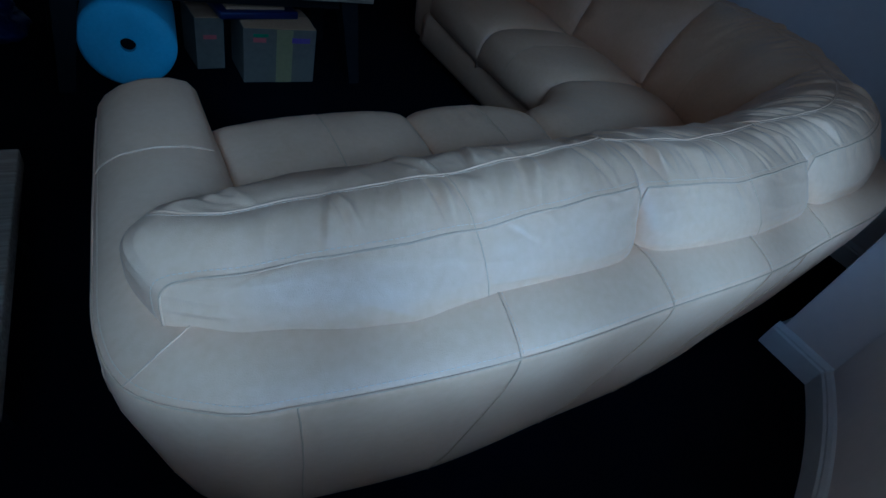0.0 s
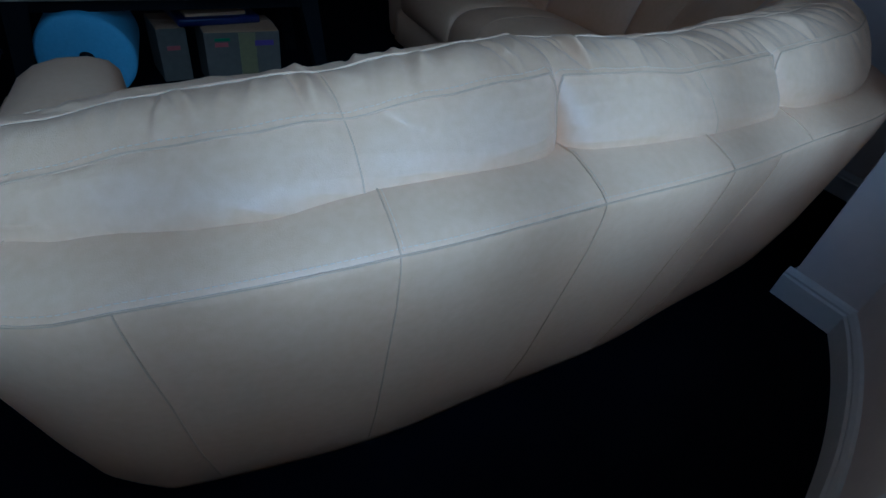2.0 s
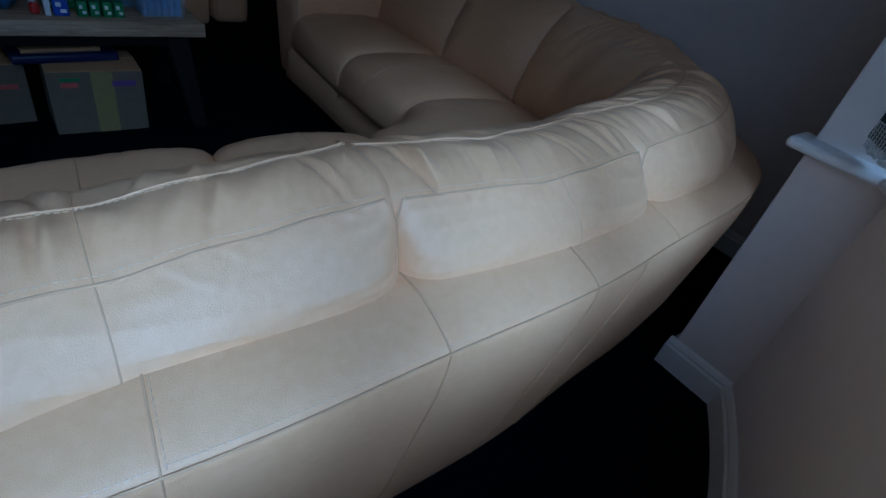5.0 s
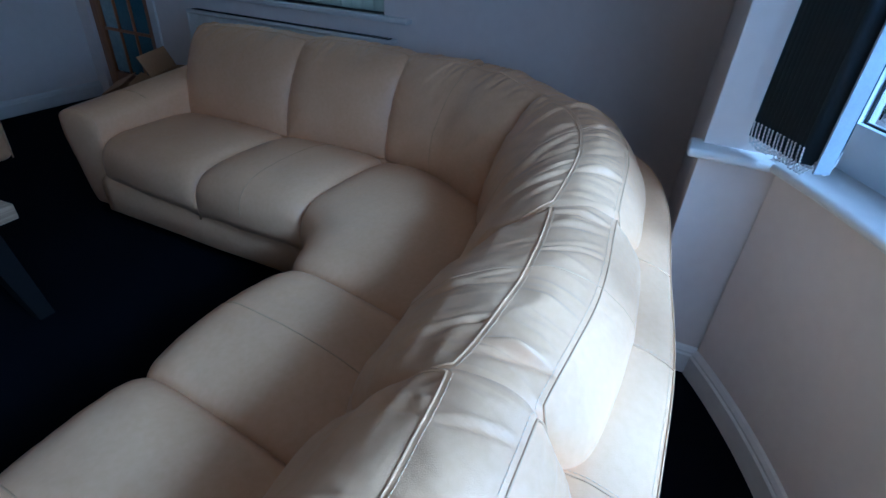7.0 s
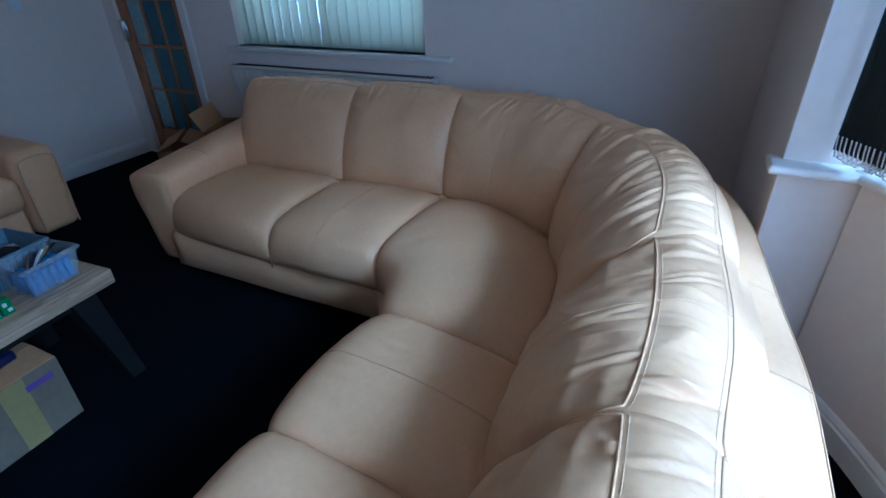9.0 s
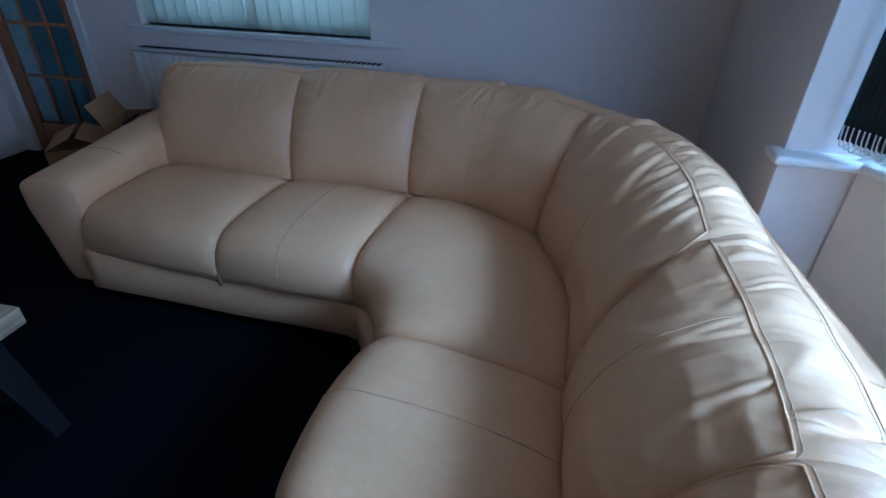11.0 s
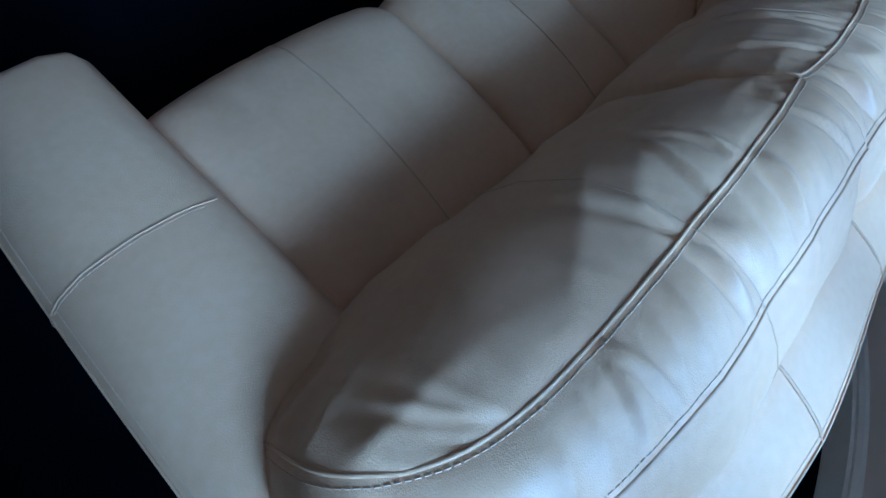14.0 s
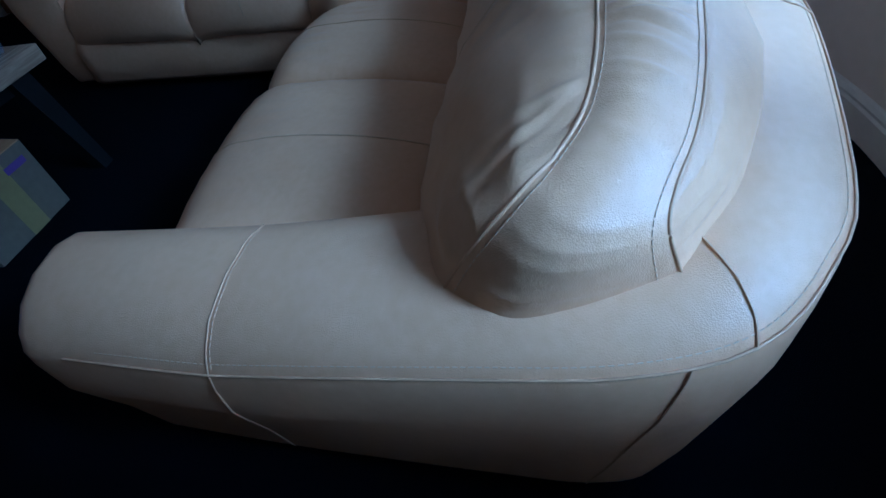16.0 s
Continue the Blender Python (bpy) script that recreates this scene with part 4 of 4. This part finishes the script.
for n in range(2):
    shoe = on_table("shoe_box", "red card shoe box with white label on the table", "box", -0.485 + 0.012 * n, -0.13, -3 * n, "shoe boxes")
    z = 0.122 * n
    part("body", boxed(-0.105, 0.105, -0.165, 0.165, z, z + 0.088, bevel=0.002), RED, shoe)
    part("lid", boxed(-0.109, 0.109, -0.169, 0.169, z + 0.082, z + 0.121, bevel=0.002), RED, shoe)
    part("label", boxed(-0.095, -0.035, -0.1675, -0.165, z + 0.012, z + 0.058, bevel=0), PAPER, shoe, "white printed label", False)
    part("label_print", boxed(-0.075, -0.040, -0.1685, -0.1676, z + 0.020, z + 0.050, bevel=0), REDPRINT, shoe, "red print on the label", False)
    part("barcode", boxed(-0.091, -0.080, -0.1685, -0.1676, z + 0.018, z + 0.052, bevel=0), BASKET, shoe, "", False)
    bm = bmesh.new()
    fan = [bm.verts.new((0.045 + 0.042 * math.cos(t), -0.1662, z + 0.082 + 0.042 * math.sin(t))) for t in np.linspace(math.pi, 2 * math.pi, 16)]
    bm.faces.new(fan)
    part("finger_cut", bm, PAPER, shoe, "white half-round finger cut", False)
    part("sticker", boxed(0.03, 0.085, -0.1705, -0.169, z + 0.093, z + 0.113, bevel=0), PAPER, shoe, "", False)


def bag(x, y, sx, sy, sz, mat, seed, name, label, category="bag", lumps=(), crumple=0.16):
    ob = on_table(name, label, category, x, y)
    def lump(cx, cy, ax, ay, az, k, sd):
        bm = bmesh.new()
        bmesh.ops.create_icosphere(bm, subdivisions=4, radius=1.0)
        for v in bm.verts:
            p = v.co.copy()
            f = 1 + k * noise.noise(p * 2.2 + Vector((sd, 0, 0))) + k * 0.7 * (1 - abs(noise.noise(p * 4.5 + Vector((0, sd, 0)))) * 2) ** 3 * 0.5
            v.co = Vector((cx + p.x * ax * f, cy + p.y * ay * f, max(0.001, az * 0.48 + p.z * az * 0.55 * f)))
        return bm
    part("bag", lump(0, 0, sx, sy, sz, crumple, seed), mat, ob)
    for i, (cx, cy, ax, ay, az, m) in enumerate(lumps):
        part("contents", lump(cx, cy, ax, ay, az, 0.2, seed + 5 + i), m, ob)
    return ob


bag(-0.27, -0.16, 0.145, 0.115, 0.13, CLEARBAG, 3, "plastic_bag", "clear plastic bag of pink and ochre cloth", lumps=((0.0, 0.02, 0.11, 0.07, 0.12, PINK), (0.02, -0.05, 0.09, 0.045, 0.06, YELLOW), (-0.09, -0.03, 0.045, 0.06, 0.05, TEALCLOTH)), crumple=0.3)
bag(-0.17, 0.05, 0.13, 0.10, 0.21, CLEARBAG, 9, "plastic_bag", "clear plastic bag of teal and pink cloth", lumps=((-0.02, 0.0, 0.10, 0.07, 0.17, TEALCLOTH), (0.03, -0.05, 0.06, 0.04, 0.20, PINK)), crumple=0.3)
bb = bag(-0.015, -0.14, 0.095, 0.09, 0.14, BLUEBAG, 5, "plastic_bag", "knotted dark blue plastic bag", crumple=0.22)
bm = bmesh.new()
for sgn in (-1, 1):
    tube(bm, spline([(0.0, 0, 0.135), (sgn * 0.02, 0.01, 0.165), (sgn * 0.055, 0.0, 0.175), (sgn * 0.075, -0.01, 0.155)], 14), 0.010)
part("knot", bm, CLEARBAG, bb, "pale knotted handles")


def small_box(x, y, w, d, hgt, mat, label, turn=0, z=0.0, stripes=True, group="small boxes"):
    ob = on_table("small_box", label, "box", x, y, turn, group)
    part("body", boxed(-w / 2, w / 2, -d / 2, d / 2, z, z + hgt, bevel=0.0015), mat, ob)
    if stripes:
        part("print", boxed(-w * 0.30, w * 0.05, -d / 2 - 0.0012, -d / 2 - 0.0002, z + hgt * 0.55, z + hgt * 0.8, bevel=0), PAPER, ob, "white print", False)
        part("print", boxed(-w * 0.05, w * 0.35, -d / 2 - 0.0012, -d / 2 - 0.0002, z + hgt * 0.2, z + hgt * 0.4, bevel=0), PAPER, ob, "white print", False)
    return ob


for i in range(4):
    small_box(0.215 + i * 0.037, -0.225 + 0.002 * (i % 2), 0.034, 0.06, 0.055, GREEN, "small green card box with white print", 1.5 * (i % 3) - 1)
for i in range(3):
    small_box(0.13 + i * 0.038, -0.125, 0.035, 0.05, 0.06 if i else 0.052, GREEN, "small green card box with white print", 4 - 3 * i)
small_box(0.175, -0.125, 0.06, 0.05, 0.035, GREEN, "small green card box lying on the others", 8, z=0.061)
small_box(0.155, -0.235, 0.05, 0.03, 0.062, BLUE, "small blue and white card box", -4)
small_box(0.118, -0.238, 0.020, 0.03, 0.062, PAPER, "narrow white card box", -4, stripes=False)


def bottle(x, y, r, hgt, mat, cap, label):
    ob = on_table("small_bottle", label, "bottle", x, y, 0, "small bottles")
    def turned(prof, n=16):
        bm = bmesh.new()
        rows = [[(rr * math.cos(2 * math.pi * k / n), rr * math.sin(2 * math.pi * k / n), z) for k in range(n)] for rr, z in prof]
        vs = grid(bm, rows, close=True)
        bm.faces.new(vs[0]), bm.faces.new(vs[-1])
        bmesh.ops.recalc_face_normals(bm, faces=bm.faces[:])
        return bm
    part("body", turned([(r * 0.9, 0), (r, 0.004), (r, hgt * 0.6), (r * 0.5, hgt * 0.75), (r * 0.5, hgt * 0.8)]), mat, ob)
    part("cap", turned([(r * 0.6, hgt * 0.8), (r * 0.6, hgt)]), cap, ob)


bottle(0.088, -0.16, 0.014, 0.085, PAPER, PAPER, "small white plastic bottle")
bottle(0.085, -0.215, 0.016, 0.05, RED, PAPER, "small red bottle with a white cap")
bottle(0.26, -0.05, 0.013, 0.07, CLOUDY, CHROME, "small clear bottle with a metal cap")


def tray(name, label, x, y, w, d, hgt, mat, turn=0, t=0.004, flare=0.012):
    ob = on_table(name, label, "tub", x, y, turn)
    bm = bmesh.new()
    ring = [(0, 0.0, 0), (0, 0.0, 1), (1, flare, 1), (1, flare + 0.008, 1), (1, flare + 0.008, 0.9)]
    def rect(o, z):
        return [(-w / 2 - o, -d / 2 - o, z), (w / 2 + o, -d / 2 - o, z), (w / 2 + o, d / 2 + o, z), (-w / 2 - o, d / 2 + o, z)]
    rows = [rect(-0.001, 0.0), rect(flare, hgt), rect(flare + 0.008, hgt), rect(flare + 0.008, hgt - 0.012), rect(flare + 0.004, hgt - 0.012), rect(flare - t, hgt - 0.002), rect(-t, t)]
    vs = grid(bm, rows, close=True)
    bm.faces.new(vs[0]), bm.faces.new(vs[-1])
    bmesh.ops.recalc_face_normals(bm, faces=bm.faces[:])
    part("shell", bm, mat, ob, "", False)
    return ob


tub = tray("storage_tub", "clear plastic tub of small blue bottles", 0.47, -0.185, 0.17, 0.115, 0.115, CLOUDY, 4)
for i in range(6):
    for j in range(3):
        bm = bmesh.new()
        bmesh.ops.create_cone(bm, cap_ends=True, segments=12, radius1=0.0125, radius2=0.0125, depth=0.07, matrix=Matrix.Translation((-0.066 + i * 0.0265, -0.036 + j * 0.033, 0.041)))
        part("blue_bottle", bm, BLUETUB, tub)
for i in range(5):
    bm = bmesh.new()
    bar(bm, (-0.06 + 0.02 * i, -0.03 + 0.012 * i, 0.085), (0.0 + 0.018 * i, 0.03 - 0.01 * i, 0.105 + 0.006 * i), 0.008, 0.006)
    part("pen", bm, (CHROME, NAVY, PAPER, TAPE, BLACKWOOD_AND_SHADE)[i], tub, "", False)
crate = tray("plastic_basket", "grey-blue woven plastic basket of dark odds and ends", 0.41, 0.01, 0.30, 0.20, 0.12, BASKET, 2)
for i in range(13):
    for s_ in (-1, 1):
        x = -0.145 + i * 0.0242
        part("rib", barred((x, s_ * 0.1005, 0.004), (x, s_ * 0.112, 0.106), 0.012, 0.003, up=(1, 0, 0)), BASKET, crate, "", False)
for i in range(7):
    bm = bmesh.new()
    bmesh.ops.create_icosphere(bm, subdivisions=3, radius=1.0)
    for v in bm.verts:
        f = 1 + 0.25 * noise.noise(v.co * 2 + Vector((i * 3, 0, 0)))
        v.co = Vector((-0.11 + 0.037 * i + v.co.x * 0.04 * f, 0.04 * math.sin(i * 2.3) + v.co.y * 0.045 * f, 0.055 + 0.012 * (i % 3) + v.co.z * 0.032 * f))
    part("contents", bm, (NAVY, BLACKCLOTHES, NAVY, BOXGREY, NAVY, BLACKCLOTHES, PAPER)[i], crate)

# ---- under and beside the table ----
roll = thing("foam_roll", "roll of pale blue packing foam on the carpet", "foam roll", at=(0.245, 1.99, 0.195), turn=-6)
bm = bmesh.new()
rows = []
for r, y in ((0.030, 0.0), (0.06, -0.004), (0.12, -0.006), (0.17, -0.004), (0.182, 0.004), (0.185, 0.02), (0.185, 0.40), (0.18, 0.42), (0.030, 0.42), (0.029, 0.2)):
    rows.append([(r * (1 + 0.015 * math.sin(3 * t + 1)) * math.cos(t), y, r * (1 + 0.015 * math.sin(3 * t + 1)) * math.sin(t)) for t in np.linspace(0, 2 * math.pi, 64, endpoint=False)])
rows.append(rows[0])
grid(bm, rows, close=True)
bmesh.ops.recalc_face_normals(bm, faces=bm.faces[:])
part("foam", bm, FOAM, roll)
# solid black plug in the hole gives the shade of a hollow core
bm = bmesh.new()
bmesh.ops.create_cone(bm, cap_ends=True, segments=24, radius1=0.0285, radius2=0.0285, depth=0.38, matrix=Matrix.Translation((0, 0.21, 0)) @ Matrix.Rotation(math.pi / 2, 4, "X"))
part("core", bm, BLACKWOOD_AND_SHADE, roll, "black plug painted as the shade in the hollow core")


def carton(name, label, at, turn, w, d, hgt, mat, flaps=0.0, tilt=0):
    ob = thing(name, label, "box", "cardboard boxes", at=at, turn=turn)
    if tilt:
        ob.matrix_world = ob.matrix_world @ pose(0, 0, 0, 0, tilt, 0)
    t = 0.004
    for n, b in (("side", (-w / 2, w / 2, -d / 2, -d / 2 + t, 0, hgt)), ("side", (-w / 2, w / 2, d / 2 - t, d / 2, 0, hgt)), ("side", (-w / 2, -w / 2 + t, -d / 2 + t, d / 2 - t, 0, hgt)), ("side", (w / 2 - t, w / 2, -d / 2 + t, d / 2 - t, 0, hgt)), ("bottom", (-w / 2 + t, w / 2 - t, -d / 2 + t, d / 2 - t, 0, t))):
        part(n, boxed(*b, bevel=0.001), mat, ob, "", False)
    for sgn, ang in ((-1, flaps), (1, flaps)):
        f = part("flap", boxed(-w / 2 + 0.002, w / 2 - 0.002, 0, d / 2 - 0.002, 0, t, bevel=0.001), CARD, ob, "", False)
        f.matrix_parent_inverse = Matrix()
        f.matrix_basis = pose(0, sgn * d / 2, hgt, 0, 0, 180 if sgn > 0 else 0) @ pose(0, 0, 0, ang, 0, 0)
    return ob


c1 = carton("cardboard_box", "pale printed cardboard box with brown tape under the table", (0.893, 2.168, 0), 1, 0.35, 0.25, 0.27, BOXGREY, flaps=4)
part("tape", boxed(-0.02, 0.06, -0.1262, -0.1252, 0.0, 0.268, bevel=0), TAPE, c1, "brown parcel tape", False)
part("print", boxed(0.055, 0.145, -0.127, -0.1262, 0.205, 0.230, bevel=0), PURPLE, c1, "purple print", False)
part("print", boxed(-0.13, -0.07, -0.127, -0.1252, 0.205, 0.225, bevel=0), REDPRINT, c1, "red print", False)
part("print", boxed(-0.13, -0.06, -0.127, -0.1252, 0.232, 0.245, bevel=0), GREEN, c1, "green print", False)
c2 = carton("cardboard_box", "small grey printed cardboard box beside the foam roll", (0.585, 2.30, 0), 6, 0.13, 0.24, 0.25, BOXGREY, flaps=2)
part("print", boxed(-0.03, 0.03, -0.1215, -0.1202, 0.15, 0.17, bevel=0), REDPRINT, c2, "faint red print", False)
fold_ = thing("document_tray", "navy plastic tray lying on the boxes", "tray", at=(0.80, 2.24, 0.283), turn=8)
part("tray", boxed(-0.19, 0.19, -0.13, 0.13, 0.0, 0.035, bevel=0.008), NAVY, fold_)
part("paper_pile", boxed(-0.15, 0.13, -0.10, 0.10, 0.035, 0.05, bevel=0.002), CARD, fold_)


def heap(name, label, at, size, mat, seed, category="bag"):
    ob = thing(name, label, category, at=at)
    bm = bmesh.new()
    bmesh.ops.create_icosphere(bm, subdivisions=5, radius=1.0)
    for v in bm.verts:
        p = v.co.copy()
        f = 1 + 0.3 * noise.noise(p * 1.7 + Vector((seed, 0, 0))) + 0.12 * (1 - abs(noise.noise(p * 4 + Vector((0, seed, 0)))) * 2)
        v.co = Vector((p.x * size[0] * f, p.y * size[1] * f, max(0.0, size[2] * (0.45 + 0.55 * p.z * f))))
    part("cloth", bm, mat, ob)
    return ob


heap("clothes_heap", "heap of black clothes on the carpet", (-0.60, 2.65, 0), (0.26, 0.30, 0.36), BLACKCLOTHES, 2, "clothes")
heap("holdall", "crumpled navy holdall on the carpet", (-0.36, 2.46, 0), (0.22, 0.18, 0.20), NAVY, 6)
heap("orange_bag", "orange cloth bag lying on the carpet", (-0.44, 2.10, 0), (0.13, 0.14, 0.14), ORANGE, 8)

side = thing("side_table", "low limed oak side table beside the sofa arm", "table", at=(-0.445, 0.737, 0), turn=-2)
part("tabletop", boxed(-0.34, 0.34, -0.425, 0.425, 0.215, 0.27, bevel=0.004), LIMED, side, "thick limed oak top")
for sx in (-1, 1):
    for sy in (-1, 1):
        bm = bmesh.new()
        rows = [[(sx * (0.24 + 0.04 * f) + a * (0.04 - 0.015 * f), sy * (0.24 + 0.04 * f) + b * (0.04 - 0.015 * f), 0.2145 * (1 - f)) for a, b in ((-1, -1), (1, -1), (1, 1), (-1, 1))] for f in (0, 1)]
        vs = grid(bm, rows, close=True)
        bm.faces.new(vs[0]), bm.faces.new(vs[-1])
        bmesh.ops.recalc_face_normals(bm, faces=bm.faces[:])
        part("leg", bm, BLACKWOOD_AND_SHADE, side, "", False)

# boxes behind the far arm
b1 = carton("cardboard_box", "brown cardboard box behind the sofa arm", (2.86, 3.42, 0), 38, 0.34, 0.30, 0.33, CARD, flaps=25)
b2 = carton("cardboard_box", "open brown cardboard box holding black and red cloth", (3.02, 3.08, 0.0), 24, 0.36, 0.28, 0.46, CARD, flaps=118)
bm = bmesh.new()
bmesh.ops.create_icosphere(bm, subdivisions=3, radius=1.0)
for v in bm.verts:
    v.co = Vector((v.co.x * 0.15, v.co.y * 0.11, 0.40 + v.co.z * 0.07 * (1 + 0.4 * noise.noise(v.co * 3))))
part("contents", bm, BLACKCLOTHES, b2, "black cloth")
bm = bmesh.new()
bmesh.ops.create_icosphere(bm, subdivisions=3, radius=1.0)
for v in bm.verts:
    v.co = Vector((-0.09 + v.co.x * 0.07, -0.06 + v.co.y * 0.06, 0.45 + v.co.z * 0.05 * (1 + 0.4 * noise.noise(v.co * 4))))
part("contents", bm, PINK, b2, "red and white cloth")

# ---- outside ----
GZ = -0.30
tagged(part("ground", boxed(-40, 60, -50, 50, GZ - 0.2, GZ, bevel=0), PAVING, None, "", False), "pinkish block paving in front of the house", "ground", kind="structure")
yard = tagged(part("yard_wall", boxed(11.52, 11.8, -14.0, 4.0, GZ, 3.2, bevel=0), MORTAR, None, "", False), "old red brick wall across the yard", "wall", kind="structure")
bm = bmesh.new()
box(bm, -0.02, 0.02, -0.105, 0.105, -0.032, 0.032, bevel=0.004, seg=1)
brick0 = part("brick", bm, BRICK, yard, "", False)
brick0.location = (11.51, -6.42, GZ + 0.04)
for r in range(17):
    for c in range(17):
        ob = brick0.copy()
        scene.collection.objects.link(ob)
        ob.location = (11.51, -6.2 + c * 0.225 + (0.112 if r % 2 else 0), GZ + 0.04 + r * 0.075)
# paving blocks nearest the window, laid in rows
bm = bmesh.new()
box(bm, -0.098, 0.098, -0.048, 0.048, -0.02, 0.008, bevel=0.006, seg=1)
block = part("paving_block", bm, PAVING, bpy.data.objects["ground"], "", False)
block.location = (6.0, -2.0, GZ)
for r in range(13):
    for c in range(22):
        ob = block.copy()
        scene.collection.objects.link(ob)
        ob.location = (6.2 + r * 0.202, -3.6 + c * 0.102, GZ)
        ob.rotation_euler.z = 0.02


def tyre(at, m):
    ob = thing("tyre", "old black rubber tyre stacked in the yard", "tyre", "tyres")
    ob.matrix_world = m
    bm = bmesh.new()
    rows = []
    for i in range(40):
        a = 2 * math.pi * i / 40
        rows.append([((0.145 + 0.045 * math.cos(b) * (1.0 if math.cos(b) < 0 else 0.85)) * math.cos(a), (0.145 + 0.045 * math.cos(b)) * math.sin(a), 0.05 * math.sin(b)) for b in np.linspace(0, 2 * math.pi, 14, endpoint=False)])
    rows.append(rows[0])
    grid(bm, rows, close=True)
    bmesh.ops.recalc_face_normals(bm, faces=bm.faces[:])
    part("rubber", bm, RUBBER, ob)
    return ob


for i in range(2):
    tyre(0, pose(8.55, -2.70 + 0.03 * i, GZ + 0.051 + 0.098 * i, 0, 0, 20 * i))
tyre(0, pose(8.58, -2.72, GZ + 0.385, 82, 0, 68))
scrap = thing("scrap_bin", "bent grey metal bin of scrap in the yard", "bin", at=(8.5, -3.18, GZ), turn=65)
part("bin", boxed(-0.22, 0.22, -0.17, 0.17, 0.0, 0.24, bevel=0.03), SCRAP, scrap)
for i in range(5):
    part("scrap_bar", barred((-0.25 + 0.1 * i, -0.15, 0.2), (-0.20 + 0.1 * i, 0.14, 0.36 + 0.05 * (i % 3)), 0.03, 0.015), SCRAP, scrap, "", False)
shed = thing("metal_cabinet", "dark green metal cabinet with a white sign", "cabinet", at=(10.9, -4.05, GZ), turn=-8)
part("body", boxed(-0.35, 0.35, -0.45, 0.45, 0.0, 1.45, bevel=0.01), SHEDGREEN, shed)
for i in range(3):
    part("sign_bar", boxed(-0.356, -0.351, -0.22 + 0.15 * i, -0.11 + 0.15 * i, 0.85, 1.05, bevel=0), PAPER, shed, "white sign marks", False)
part("sign_bar", boxed(-0.356, -0.351, -0.40, -0.34, 0.5, 1.2, bevel=0), PAPER, shed, "white sign marks", False)
crate2 = thing("metal_tank", "dark green metal tank in the yard", "tank", at=(10.6, -3.0, GZ), turn=12)
part("body", boxed(-0.3, 0.3, -0.25, 0.25, 0.0, 0.5, bevel=0.05), SHEDGREEN, crate2)
gate = thing("yard_door", "rust red wooden yard door", "door", at=(11.42, -3.6, GZ))
for i in range(7):
    part("board", boxed(-0.02, 0.02, -0.7 + 0.2 * i, -0.505 + 0.2 * i, 0.0, 2.1, bevel=0.006), RUSTRED, gate)
plank = thing("leaning_plank", "weathered blue-grey plank leaning on the wall", "plank")
part("plank", barred((10.2, -2.9, GZ), (11.3, -2.75, GZ + 1.9), 0.25, 0.04), SCRAP, plank, "", False)
heap("tarpaulin", "dark crumpled tarpaulin heap in the yard", (9.9, -2.75, GZ), (0.3, 0.3, 0.4), SHEDGREEN, 4, "tarpaulin")
shrub = thing("shrub", "small green shrub growing by the tyres", "shrub", at=(8.35, -2.30, GZ))
part("stem", barred((0, 0, 0), (0.02, 0, 0.3), 0.02, 0.02), BLACKWOOD_AND_SHADE, shrub)
bm = bmesh.new()
random.seed(3)
for i in range(260):
    c = Vector((random.gauss(0, 0.15), random.gauss(0, 0.13), 0.08 + abs(random.gauss(0.2, 0.13))))
    t1, t2 = Vector((random.uniform(-1, 1), random.uniform(-1, 1), random.uniform(-1, 1))) * 0.04, Vector((random.uniform(-1, 1), random.uniform(-1, 1), random.uniform(-0.5, 1))) * 0.03
    bm.faces.new([bm.verts.new(c + v) for v in (-t1, t2 * 0.6, t1, -t2 * 0.6)])
tagged(part("crown", bm, LEAF, shrub, "", False), kind="stuff")

# daylight in the bay's opening
for n, watts in ((0, 3), (1, 5.5), (2, 6.5), (3, 6)):
    a = -BAY_A + 2 * BAY_A * (n + 0.5) / NWIN
    area("bay_daylight", look(bay(WR - 0.012, a, 1.44), bay(-1.6, a, 1.24)), 0.42, 0.92, watts, (0.50, 0.72, 1.0))
# daylight behind the side window's blind
area("side_daylight", look((ROOM_X1 + 0.42, 2.34, 1.55), (ROOM_X1 - 1.0, 2.34, 1.45)), 1.3, 1.0, 14, (0.55, 0.76, 1.0))
